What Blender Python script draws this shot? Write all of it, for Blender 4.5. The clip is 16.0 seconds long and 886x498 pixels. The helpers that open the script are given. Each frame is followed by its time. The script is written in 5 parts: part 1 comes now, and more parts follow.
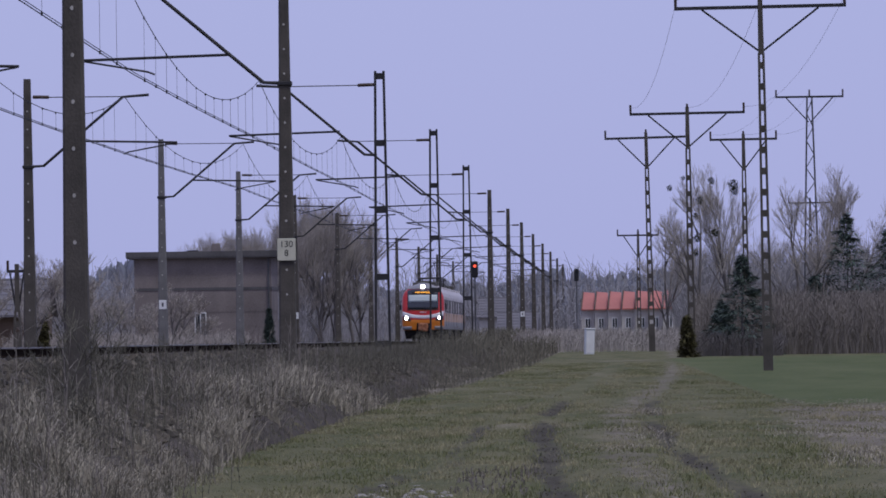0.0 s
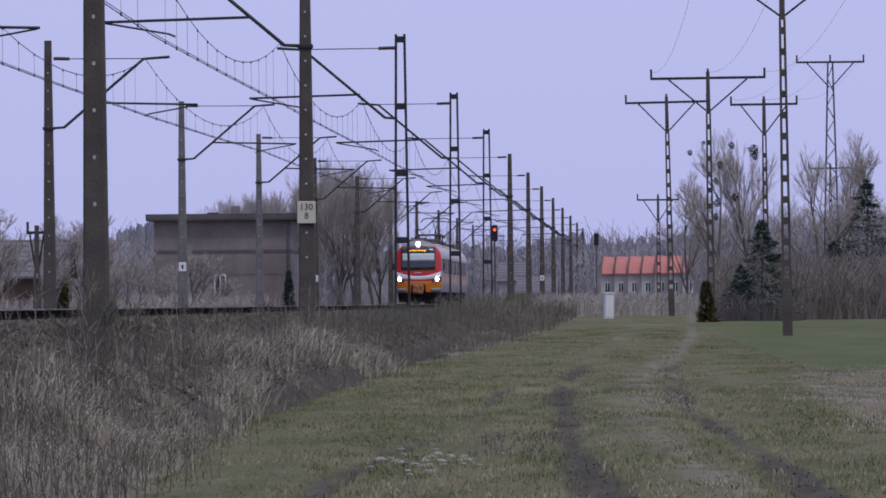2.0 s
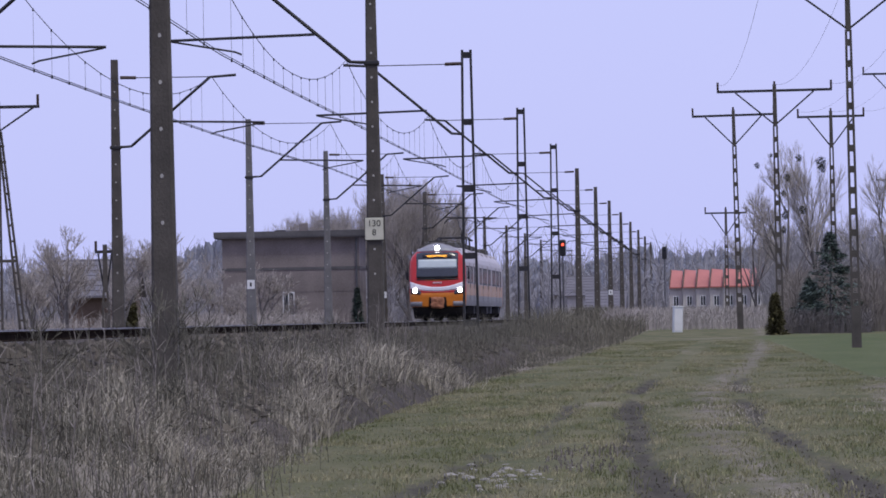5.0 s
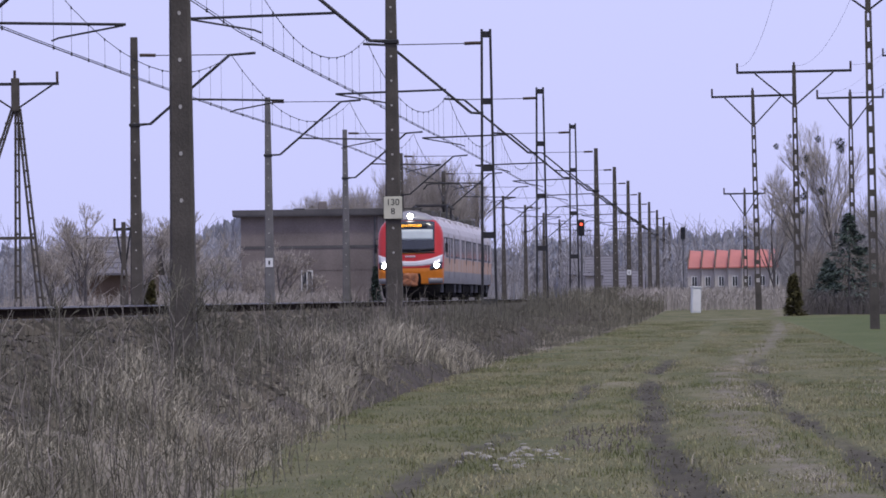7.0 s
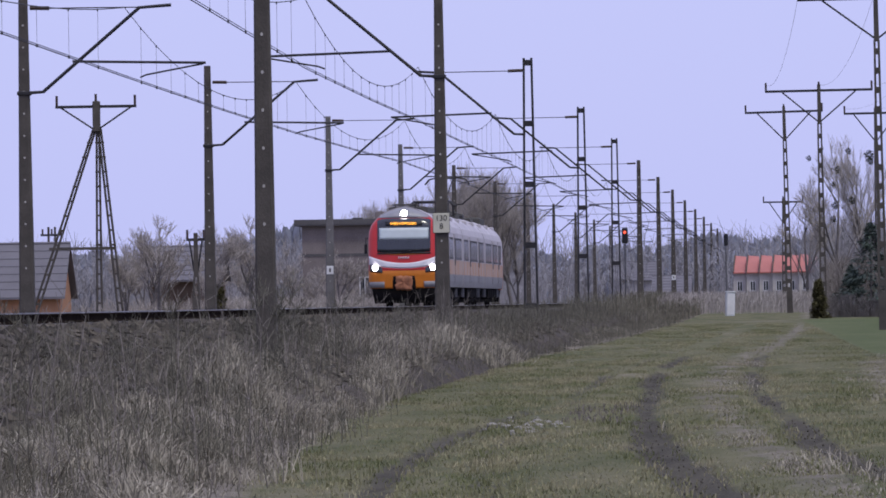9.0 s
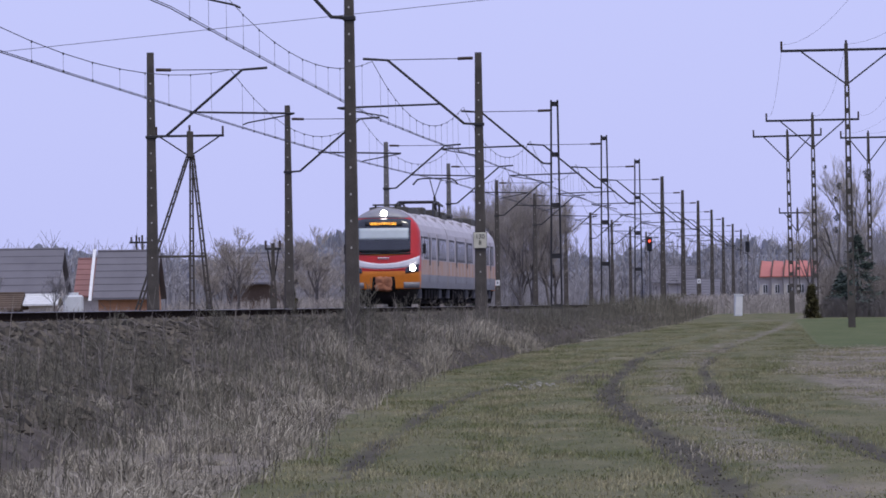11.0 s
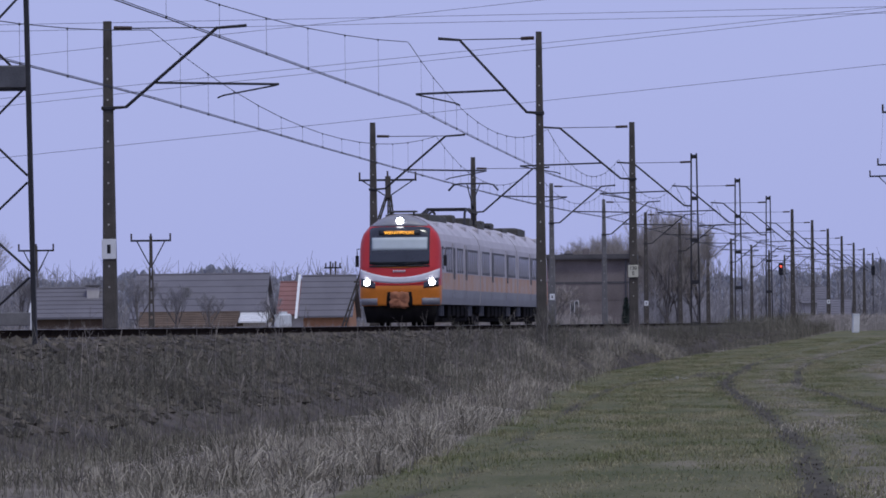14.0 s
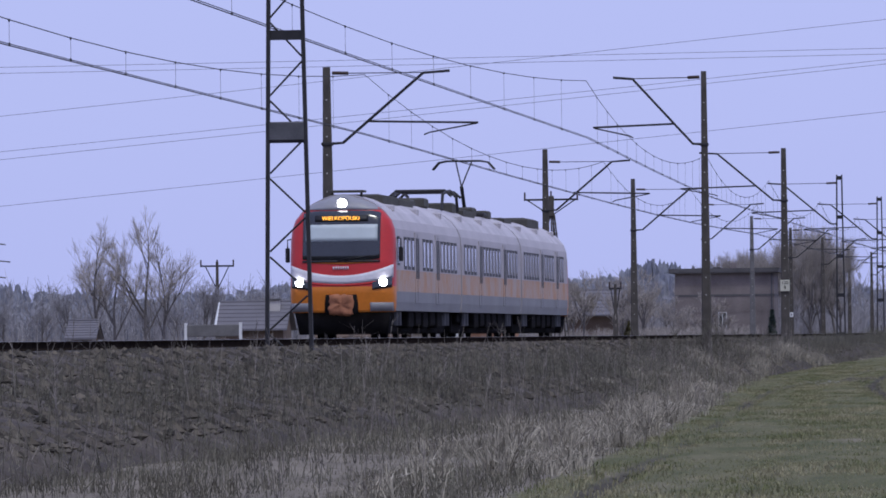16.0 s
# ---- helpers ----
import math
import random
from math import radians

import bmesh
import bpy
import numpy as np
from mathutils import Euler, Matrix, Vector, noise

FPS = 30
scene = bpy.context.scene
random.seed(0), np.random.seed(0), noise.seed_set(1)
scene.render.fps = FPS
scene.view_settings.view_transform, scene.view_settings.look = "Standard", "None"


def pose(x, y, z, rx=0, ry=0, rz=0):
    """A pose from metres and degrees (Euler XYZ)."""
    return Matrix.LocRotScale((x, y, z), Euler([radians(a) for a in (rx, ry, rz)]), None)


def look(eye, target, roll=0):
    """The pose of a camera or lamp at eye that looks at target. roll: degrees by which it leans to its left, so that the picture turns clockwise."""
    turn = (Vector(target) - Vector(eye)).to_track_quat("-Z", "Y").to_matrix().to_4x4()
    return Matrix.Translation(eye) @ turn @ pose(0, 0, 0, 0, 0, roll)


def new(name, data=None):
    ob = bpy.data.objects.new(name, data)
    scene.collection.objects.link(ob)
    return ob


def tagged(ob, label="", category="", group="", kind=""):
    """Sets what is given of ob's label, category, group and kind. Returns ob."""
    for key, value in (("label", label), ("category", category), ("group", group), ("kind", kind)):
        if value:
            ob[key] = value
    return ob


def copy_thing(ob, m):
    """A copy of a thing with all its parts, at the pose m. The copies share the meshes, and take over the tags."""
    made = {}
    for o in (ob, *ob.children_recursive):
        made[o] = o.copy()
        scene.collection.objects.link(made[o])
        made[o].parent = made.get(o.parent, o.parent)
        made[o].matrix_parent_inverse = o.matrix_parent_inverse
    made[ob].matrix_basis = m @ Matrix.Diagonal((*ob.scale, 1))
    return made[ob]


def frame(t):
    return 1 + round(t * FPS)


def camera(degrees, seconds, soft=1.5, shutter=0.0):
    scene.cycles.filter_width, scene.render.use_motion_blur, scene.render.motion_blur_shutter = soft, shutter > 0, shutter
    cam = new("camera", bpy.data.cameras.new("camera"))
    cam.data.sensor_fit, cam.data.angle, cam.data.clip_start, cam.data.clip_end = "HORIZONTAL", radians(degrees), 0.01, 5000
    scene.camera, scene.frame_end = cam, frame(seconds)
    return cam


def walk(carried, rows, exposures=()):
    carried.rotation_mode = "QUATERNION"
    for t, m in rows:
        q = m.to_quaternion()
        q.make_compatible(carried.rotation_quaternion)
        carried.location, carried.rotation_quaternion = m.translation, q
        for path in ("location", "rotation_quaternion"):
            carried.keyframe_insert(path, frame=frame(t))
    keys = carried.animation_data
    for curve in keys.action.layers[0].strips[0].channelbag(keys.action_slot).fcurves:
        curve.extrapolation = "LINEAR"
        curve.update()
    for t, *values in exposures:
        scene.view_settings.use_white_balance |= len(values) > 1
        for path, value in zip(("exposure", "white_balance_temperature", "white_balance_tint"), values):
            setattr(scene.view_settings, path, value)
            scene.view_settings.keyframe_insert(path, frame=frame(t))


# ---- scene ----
cam = camera(6.6473, 16.0, soft=1.7)
# seconds, place of the eye in metres, then yaw, pitch and roll in degrees
CAMERA_ROWS = [
    (0.0, 0.014, 0.074, 1.600, 1.4400, 0.6795, 0.795),
    (0.5, 0.014, 0.074, 1.600, 1.4489, 0.6252, 0.797),
    (1.0, 0.014, 0.074, 1.600, 1.5198, 0.4224, 0.931),
    (1.5, 0.014, 0.074, 1.600, 1.6172, 0.3786, 1.004),
    (2.0, 0.014, 0.074, 1.600, 1.5865, 0.4071, 0.507),
    (2.5, 0.014, 0.074, 1.600, 1.6821, -0.0109, 0.566),
    (3.0, 0.014, 0.074, 1.600, 1.7521, 0.1521, 0.536),
    (3.5, 0.014, 0.074, 1.600, 1.7826, 0.2812, 0.779),
    (4.0, 0.014, 0.074, 1.600, 1.9246, 0.4159, 0.827),
    (4.5, 0.014, 0.074, 1.600, 2.0477, 0.6115, 0.878),
    (5.0, 0.014, 0.074, 1.600, 2.1023, 0.5309, 1.054),
    (7.5, 0.014, 0.074, 1.600, 2.2891, 0.3742, 0.683),
    (8.0, 0.014, 0.074, 1.600, 2.4119, 0.5156, 0.748),
    (8.5, 0.518, -8.914, 1.597, 2.4150, 0.4940, 0.844),
    (9.0, 1.215, -21.477, 1.592, 2.6715, 0.4169, 0.889),
    (11.5, 4.341, -81.043, 1.567, 3.1324, 0.4405, 0.657),
    (12.0, 4.880, -92.240, 1.561, 3.2892, 0.5069, 0.604),
    (12.5, 5.338, -102.167, 1.556, 3.4792, 0.5410, 0.588),
    (13.0, 5.773, -112.090, 1.550, 3.7152, 0.6750, 0.628),
    (13.5, 6.122, -120.585, 1.544, 3.9263, 0.6068, 0.637),
    (14.0, 6.461, -129.628, 1.538, 4.1459, 0.5775, 0.625),
    (14.5, 6.705, -136.982, 1.532, 4.4284, 0.5531, 0.734),
    (15.0, 6.890, -143.706, 1.526, 4.6623, 0.5801, 0.609),
    (15.5, 7.007, -149.451, 1.520, 4.9742, 0.5177, 0.744),
    (16.0, 7.059, -154.788, 1.513, 5.1769, 0.6748, 0.713),
]
walk(cam, [(t, pose(x, y, z, 90 + pitch, roll, yaw)) for t, x, y, z, yaw, pitch, roll in CAMERA_ROWS],
     exposures=[(0.0, 0.03, 6500, 10), (1.0, 0.1, 6500, 10), (2.0, 0.25, 6700, 10), (2.5, 0.36, 6800, 10), (3.5, 0.55, 6850, 10), (5.0, 0.48, 6650, 10), (7.5, 0.6, 6900, 10), (8.5, 0.42, 6650, 10), (9.0, 0.45, 6700, 10), (11.5, 0.46, 6550, 10), (12.5, 0.25, 6350, 10), (13.5, 0.05, 6250, 9), (14.5, 0.12, 6250, 9), (16.0, 0.28, 6250, 9)])  # EXPOSURES
# seconds and the place of the train's nose along the line
TRAIN_ROWS = [
    (0.0, 521.94),
    (0.5, 508.26),
    (1.0, 494.90),
    (1.5, 481.31),
    (2.0, 467.92),
    (2.5, 454.49),
    (3.0, 441.17),
    (3.5, 427.47),
    (4.0, 414.29),
    (4.5, 400.67),
    (5.0, 387.17),
    (7.5, 320.47),
    (8.0, 306.91),
    (8.5, 293.57),
    (9.0, 281.38),
    (11.5, 216.46),
    (12.0, 202.32),
    (12.5, 187.14),
    (13.0, 170.92),
    (13.5, 154.73),
    (14.0, 137.82),
    (14.5, 119.39),
    (15.0, 99.56),
    (15.5, 77.30),
    (16.0, 52.00),
]

# ---- light ----
world = bpy.data.worlds.new("sky")
scene.world = world
world.use_nodes = True
wn, wl = world.node_tree.nodes, world.node_tree.links
wn.clear()
sky = wn.new("ShaderNodeTexSky")
sky.sky_type, sky.sun_disc = "NISHITA", False
sky.sun_elevation, sky.sun_rotation = radians(62), radians(145)
sky.air_density, sky.dust_density, sky.ozone_density = 1.0, 2.0, 3.0
sky_level = wn.new("ShaderNodeVectorMath")
sky_level.operation = "SCALE"
sky_level.inputs["Scale"].default_value = 0.08
cloud = wn.new("ShaderNodeMix")          # an even veil of cloud over the blue
cloud.data_type = "RGBA"
cloud.inputs["Factor"].default_value = 0.85
cloud.inputs["B"].default_value = (0.425, 0.455, 0.80, 1)
back = wn.new("ShaderNodeBackground")
wout = wn.new("ShaderNodeOutputWorld")
wl.new(sky.outputs[0], sky_level.inputs[0])
wl.new(sky_level.outputs[0], cloud.inputs["A"])
wl.new(cloud.outputs["Result"], back.inputs["Color"])
wl.new(back.outputs[0], wout.inputs[0])
back.inputs["Strength"].default_value = 1.0
sun_data = bpy.data.lights.new("sun", "SUN")
sun_data.energy, sun_data.angle, sun_data.color = 1.15, radians(14), (0.96, 0.95, 0.84)
sun = new("sun", sun_data)
sun.matrix_world = look((30, -40, 96), (0, 0, 0))


# ---- materials ----
def material(name, colour, rough=0.7, metal=0.0, vary=0.25, scale=3.0, fine=40.0, bump=0.15, colour2=None, random_tone=0.0, spec=0.4, sharp=0.25, stretch=1.0):
    m = bpy.data.materials.new(name)
    m.use_nodes = True
    n, l = m.node_tree.nodes, m.node_tree.links
    b = n["Principled BSDF"]
    b.inputs["Roughness"].default_value, b.inputs["Metallic"].default_value = rough, metal
    b.inputs["Specular IOR Level"].default_value = spec
    co = n.new("ShaderNodeTexCoord")
    big, small = n.new("ShaderNodeTexNoise"), n.new("ShaderNodeTexNoise")
    big.inputs["Scale"].default_value, small.inputs["Scale"].default_value = scale, fine
    big.inputs["Detail"].default_value = small.inputs["Detail"].default_value = 4.0
    along = n.new("ShaderNodeMapping")       # patches drawn out along the line
    along.inputs["Scale"].default_value = (1.0, stretch, 1.0)
    l.new(co.outputs["Object"], along.inputs["Vector"])
    for t in (big, small):
        l.new(along.outputs[0], t.inputs["Vector"])
    add = n.new("ShaderNodeMath")
    add.operation = "MULTIPLY_ADD"
    l.new(small.outputs["Fac"], add.inputs[0])
    add.inputs[1].default_value = 0.5
    l.new(big.outputs["Fac"], add.inputs[2])
    ramp = n.new("ShaderNodeMapRange")
    ramp.inputs["From Min"].default_value, ramp.inputs["From Max"].default_value = 0.75 - sharp, 0.75 + sharp
    l.new(add.outputs[0], ramp.inputs["Value"])
    mix = n.new("ShaderNodeMix")
    mix.data_type = "RGBA"
    c2 = colour2 or tuple(min(1.0, c * (1 + vary)) for c in colour)
    c1 = colour if colour2 else tuple(c * (1 - vary) for c in colour)
    mix.inputs["A"].default_value, mix.inputs["B"].default_value = (*c1, 1), (*c2, 1)
    l.new(ramp.outputs[0], mix.inputs["Factor"])
    out = mix.outputs["Result"]
    if random_tone:
        info, tone = n.new("ShaderNodeNewGeometry"), n.new("ShaderNodeMapRange")
        tone.inputs["To Min"].default_value, tone.inputs["To Max"].default_value = 1 - random_tone, 1 + random_tone
        l.new(info.outputs["Random Per Island"], tone.inputs["Value"])
        sc = n.new("ShaderNodeVectorMath")
        sc.operation = "SCALE"
        l.new(out, sc.inputs[0])
        l.new(tone.outputs[0], sc.inputs["Scale"])
        out = sc.outputs[0]
    l.new(out, b.inputs["Base Color"])
    if bump:
        bp = n.new("ShaderNodeBump")
        bp.inputs["Strength"].default_value, bp.inputs["Distance"].default_value = bump, 0.02
        l.new(small.outputs["Fac"], bp.inputs["Height"])
        l.new(bp.outputs[0], b.inputs["Normal"])
    return m


def glowing(name, colour, strength):
    m = bpy.data.materials.new(name)
    m.use_nodes = True
    b = m.node_tree.nodes["Principled BSDF"]
    b.inputs["Base Color"].default_value = (*colour, 1)
    b.inputs["Emission Color"].default_value = (*colour, 1)
    b.inputs["Emission Strength"].default_value = strength
    return m


CONCRETE = material("pole_concrete", (0.078, 0.069, 0.058), 0.9, vary=0.35, scale=2.0, fine=30, bump=0.4)
CONCRETE_LIGHT = material("pale_concrete", (0.15, 0.145, 0.14), 0.9, vary=0.25, scale=2.0, fine=30, bump=0.4)
PALESTONE = material("pale_rubble", (0.27, 0.255, 0.22), 0.95, vary=0.3, scale=6.0, fine=40, bump=0.5)
BOLT = material("pale_step_bolt", (0.42, 0.40, 0.36), 0.6)
STEEL = material("dark_steel", (0.035, 0.034, 0.036), 0.65, 0.3, vary=0.3)
STEEL_GREY = material("galvanised_steel", (0.11, 0.11, 0.115), 0.6, 0.4, vary=0.3)
WIRE = material("weathered_wire", (0.045, 0.045, 0.05), 0.7, 0.3, vary=0.2, bump=0)
INSULATOR = material("brown_porcelain", (0.05, 0.03, 0.022), 0.3, vary=0.2)
RAILSTEEL = material("rusty_rail", (0.022, 0.017, 0.014), 1.0, 0.0, vary=0.3, spec=0.0)
RAILTOP = material("polished_rail_head", (0.45, 0.45, 0.46), 0.3, 0.9, vary=0.1)
SLEEPER = material("sleeper_concrete", (0.13, 0.12, 0.11), 0.9)
BALLAST = material("ballast_stone", (0.062, 0.05, 0.036), 0.95, vary=0.55, scale=1.2, fine=14, bump=0.9)
STONE = material("loose_ballast", (0.075, 0.064, 0.047), 0.95, vary=0.3, random_tone=0.7)
DRY = material("dry_grass", (0.09, 0.081, 0.058), 0.9, scale=0.55, fine=2.6, bump=0, random_tone=0.5, sharp=0.16, stretch=0.16, colour2=(0.205, 0.19, 0.14))
BLEACHED = material("bleached_grass", (0.31, 0.28, 0.215), 0.9, vary=0.2, scale=0.4, fine=3, bump=0, random_tone=0.5)
CLOD = material("soil_clods", (0.075, 0.066, 0.045), 0.95, vary=0.3, random_tone=0.5)
WEED = material("dead_weed_stalks", (0.12, 0.112, 0.084), 0.9, vary=0.2, scale=0.4, fine=3, bump=0, random_tone=0.5)
GREEN = material("short_grass", (0.135, 0.145, 0.060), 0.9, scale=0.75, fine=3.0, bump=0, random_tone=0.35, sharp=0.11, stretch=0.2, colour2=(0.285, 0.258, 0.150))
BARK = material("bare_bark", (0.13, 0.118, 0.11), 0.9, vary=0.3)
TWIG = material("bare_twigs", (0.33, 0.298, 0.265), 0.9, vary=0.25, bump=0, random_tone=0.3)
HEDGE = material("brown_hedge_twigs", (0.19, 0.168, 0.145), 0.9, vary=0.3, bump=0, random_tone=0.4)
# Cooler grey copy of the bare twigs, with distance haze put into the colour.
TWIG_HAZED = material("hazed_bare_twigs", (0.26, 0.25, 0.255), 0.9, vary=0.2, bump=0, random_tone=0.25)
NEEDLE = material("spruce_needles", (0.075, 0.105, 0.085), 0.8, vary=0.3, bump=0, random_tone=0.4)
NEEDLE_OLD = material("yellowed_thuja", (0.10, 0.09, 0.035), 0.9, vary=0.3, bump=0, random_tone=0.4)
MISTLETOE = material("mistletoe", (0.03, 0.034, 0.02), 0.9, vary=0.3, bump=0, random_tone=0.4)
# The blue-grey haze of distance is painted into the woods' colour.
WOODS = material("hazed_pine_wood", (0.19, 0.20, 0.235), 0.95, vary=0.15, scale=0.06, fine=0.5, bump=0, random_tone=0.2)
BROWNWALL = material("brown_brick_wall", (0.19, 0.163, 0.15), 0.9, vary=0.3, scale=0.6, fine=12)
ROOFFELT = material("roofing_felt", (0.10, 0.095, 0.095), 0.85, vary=0.25, scale=0.8, fine=10)
SLATE = material("grey_roof_tiles", (0.15, 0.143, 0.155), 0.75, vary=0.15, scale=0.6, fine=20)
REDTILE = material("brick_red_roof_tiles", (0.24, 0.12, 0.105), 0.8, vary=0.2, scale=0.6, fine=20)
REDROOF = material("bright_red_metal_roof", (0.47, 0.165, 0.13), 0.6, vary=0.15, scale=0.5, fine=8)
PLASTER = material("pale_plaster", (0.5, 0.47, 0.43), 0.9, vary=0.1)
ORANGEWALL = material("orange_plaster", (0.42, 0.22, 0.12), 0.9, vary=0.15)
TIMBER = material("weathered_timber", (0.12, 0.085, 0.06), 0.9, vary=0.3, scale=1.0, fine=12)
WHITE = material("white_enamel", (0.72, 0.72, 0.70), 0.5, vary=0.08)
SIGNFACE = material("cream_sign", (0.56, 0.54, 0.42), 0.6, vary=0.12)
BLACK = material("black_paint", (0.012, 0.012, 0.013), 0.5, vary=0.2)
CREAM = material("grey_green_cabinet", (0.62, 0.64, 0.63), 0.5, vary=0.1)
TRED = material("train_red", (0.52, 0.030, 0.030), 0.35, vary=0.10, scale=1.2, fine=12, bump=0.02)
TWHITE = material("train_white", (0.66, 0.64, 0.66), 0.4, vary=0.10, scale=1.2, fine=12, bump=0.02)
TORANGE = material("train_orange", (0.66, 0.20, 0.022), 0.4, vary=0.12, scale=1.2, fine=12, bump=0.02)
TFADED = material("dusty_orange_band", (0.50, 0.26, 0.13), 0.6, vary=0.25, scale=0.7, fine=6, bump=0.02, sharp=0.2, colour2=(0.47, 0.39, 0.345))
TSIDE = material("dusty_silver_side", (0.44, 0.405, 0.415), 0.5, vary=0.10, scale=0.5, fine=6, bump=0.02)
TLOW = material("grey_side_skirt", (0.235, 0.23, 0.235), 0.5, vary=0.15, scale=0.5, fine=6, bump=0.02)
TROOF = material("grey_train_roof", (0.47, 0.44, 0.46), 0.55, vary=0.2, scale=0.6, fine=8, bump=0.03)
# Taken near black so that the shade beneath the train sits in the colour.
TCAP = material("dark_grey_cab_cap", (0.27, 0.27, 0.29), 0.4, vary=0.12, bump=0.02)
UNDER = material("near_black_underframe", (0.013, 0.012, 0.012), 0.95, vary=0.4, spec=0.05)
RUST = material("faded_coupler_cover", (0.34, 0.14, 0.07), 0.8, vary=0.35, scale=4, fine=25)
DARKKIT = material("dark_olive_roof_kit", (0.065, 0.062, 0.052), 0.8, vary=0.3)
GLASS = material("dark_window_glass", (0.02, 0.024, 0.028), 0.16, vary=0.1, bump=0, spec=0.8)
BLIND = material("pale_sun_blind", (0.50, 0.56, 0.56), 0.35, vary=0.06, bump=0)
# Pale lilac base colour stands in for bright sky mirrored in the side windows.
PANE = material("reflection_tinted_pane", (0.30, 0.29, 0.31), 0.08, vary=0.15, scale=1.5, bump=0, spec=0.9)
LAMP = glowing("lit_headlamp", (1.0, 0.97, 1.0), 14.0)
AMBER = glowing("amber_display_dots", (1.0, 0.42, 0.04), 2.2)
REDLIGHT = glowing("red_signal_light", (1.0, 0.10, 0.05), 1.6)


def ground_material():
    m = bpy.data.materials.new("grassland")
    m.use_nodes = True
    n, l = m.node_tree.nodes, m.node_tree.links
    b = n["Principled BSDF"]
    b.inputs["Roughness"].default_value, b.inputs["Specular IOR Level"].default_value = 0.95, 0.15
    co = n.new("ShaderNodeTexCoord")

    drawn = n.new("ShaderNodeMapping")       # wheels and plough have drawn the cover out along y
    drawn.inputs["Scale"].default_value = (1.0, 0.16, 1.0)
    l.new(co.outputs["Object"], drawn.inputs["Vector"])

    def noise_at(scale, detail=6.0, rough=0.65):
        t = n.new("ShaderNodeTexNoise")
        t.inputs["Scale"].default_value, t.inputs["Detail"].default_value, t.inputs["Roughness"].default_value = scale, detail, rough
        l.new(drawn.outputs[0], t.inputs["Vector"])
        return t.outputs["Fac"]

    def blend(fac, a, c, lo=0.4, hi=0.6):
        r = n.new("ShaderNodeMapRange")
        r.inputs["From Min"].default_value, r.inputs["From Max"].default_value = lo, hi
        l.new(fac, r.inputs["Value"])
        x = n.new("ShaderNodeMix")
        x.data_type = "RGBA"
        for socket, v in (("A", a), ("B", c)):
            if isinstance(v, tuple):
                x.inputs[socket].default_value = (*v, 1)
            else:
                l.new(v, x.inputs[socket])
        l.new(r.outputs[0], x.inputs["Factor"])
        return x.outputs["Result"]

    turf = blend(noise_at(0.9), (0.095, 0.103, 0.042), (0.163, 0.152, 0.079), 0.38, 0.64)
    turf = blend(noise_at(6.0), turf, (0.075, 0.078, 0.042), 0.58, 0.70)
    turf = blend(noise_at(0.35), turf, (0.235, 0.205, 0.14), 0.56, 0.72)
    turf = blend(noise_at(34.0), turf, (0.055, 0.058, 0.030), 0.56, 0.75)
    turf = blend(noise_at(21.0), turf, (0.25, 0.225, 0.15), 0.60, 0.78)
    straw = blend(noise_at(1.3), (0.15, 0.13, 0.10), (0.25, 0.22, 0.165), 0.35, 0.65)
    straw = blend(noise_at(7.0), straw, (0.08, 0.068, 0.055), 0.55, 0.72)
    soil = blend(noise_at(2.5), (0.055, 0.049, 0.033), (0.10, 0.09, 0.062), 0.35, 0.65)
    field = blend(noise_at(0.4), (0.08, 0.104, 0.036), (0.118, 0.132, 0.055), 0.35, 0.65)
    at = n.new("ShaderNodeVertexColor")
    at.layer_name = "cover"
    sep = n.new("ShaderNodeSeparateColor")
    l.new(at.outputs["Color"], sep.inputs[0])
    breakup = noise_at(3.0)

    def edge(channel):
        s = n.new("ShaderNodeMath")
        s.operation = "MULTIPLY_ADD"
        l.new(breakup, s.inputs[0])
        s.inputs[1].default_value = 0.9
        l.new(sep.outputs[channel], s.inputs[2])
        return s.outputs[0]

    c = blend(edge(2), turf, straw, 0.75, 1.05)
    c = blend(edge(1), c, field, 0.85, 1.05)
    c = blend(edge(0), c, soil, 0.80, 1.10)
    l.new(c, b.inputs["Base Color"])
    bp = n.new("ShaderNodeBump")
    bp.inputs["Strength"].default_value, bp.inputs["Distance"].default_value = 0.9, 0.06
    l.new(noise_at(14.0), bp.inputs["Height"])
    l.new(bp.outputs[0], b.inputs["Normal"])
    return m


GROUND = ground_material()

# ---- mesh helpers ----


def mesh_of(name, verts, faces, mats, index=None, smooth=False):
    me = bpy.data.meshes.new(name)
    me.from_pydata(verts, [], faces)
    for m in mats if isinstance(mats, (list, tuple)) else [mats]:
        me.materials.append(m)
    if index is not None:
        me.polygons.foreach_set("material_index", index)
    if smooth:
        me.polygons.foreach_set("use_smooth", [True] * len(me.polygons))
    me.update()
    return me


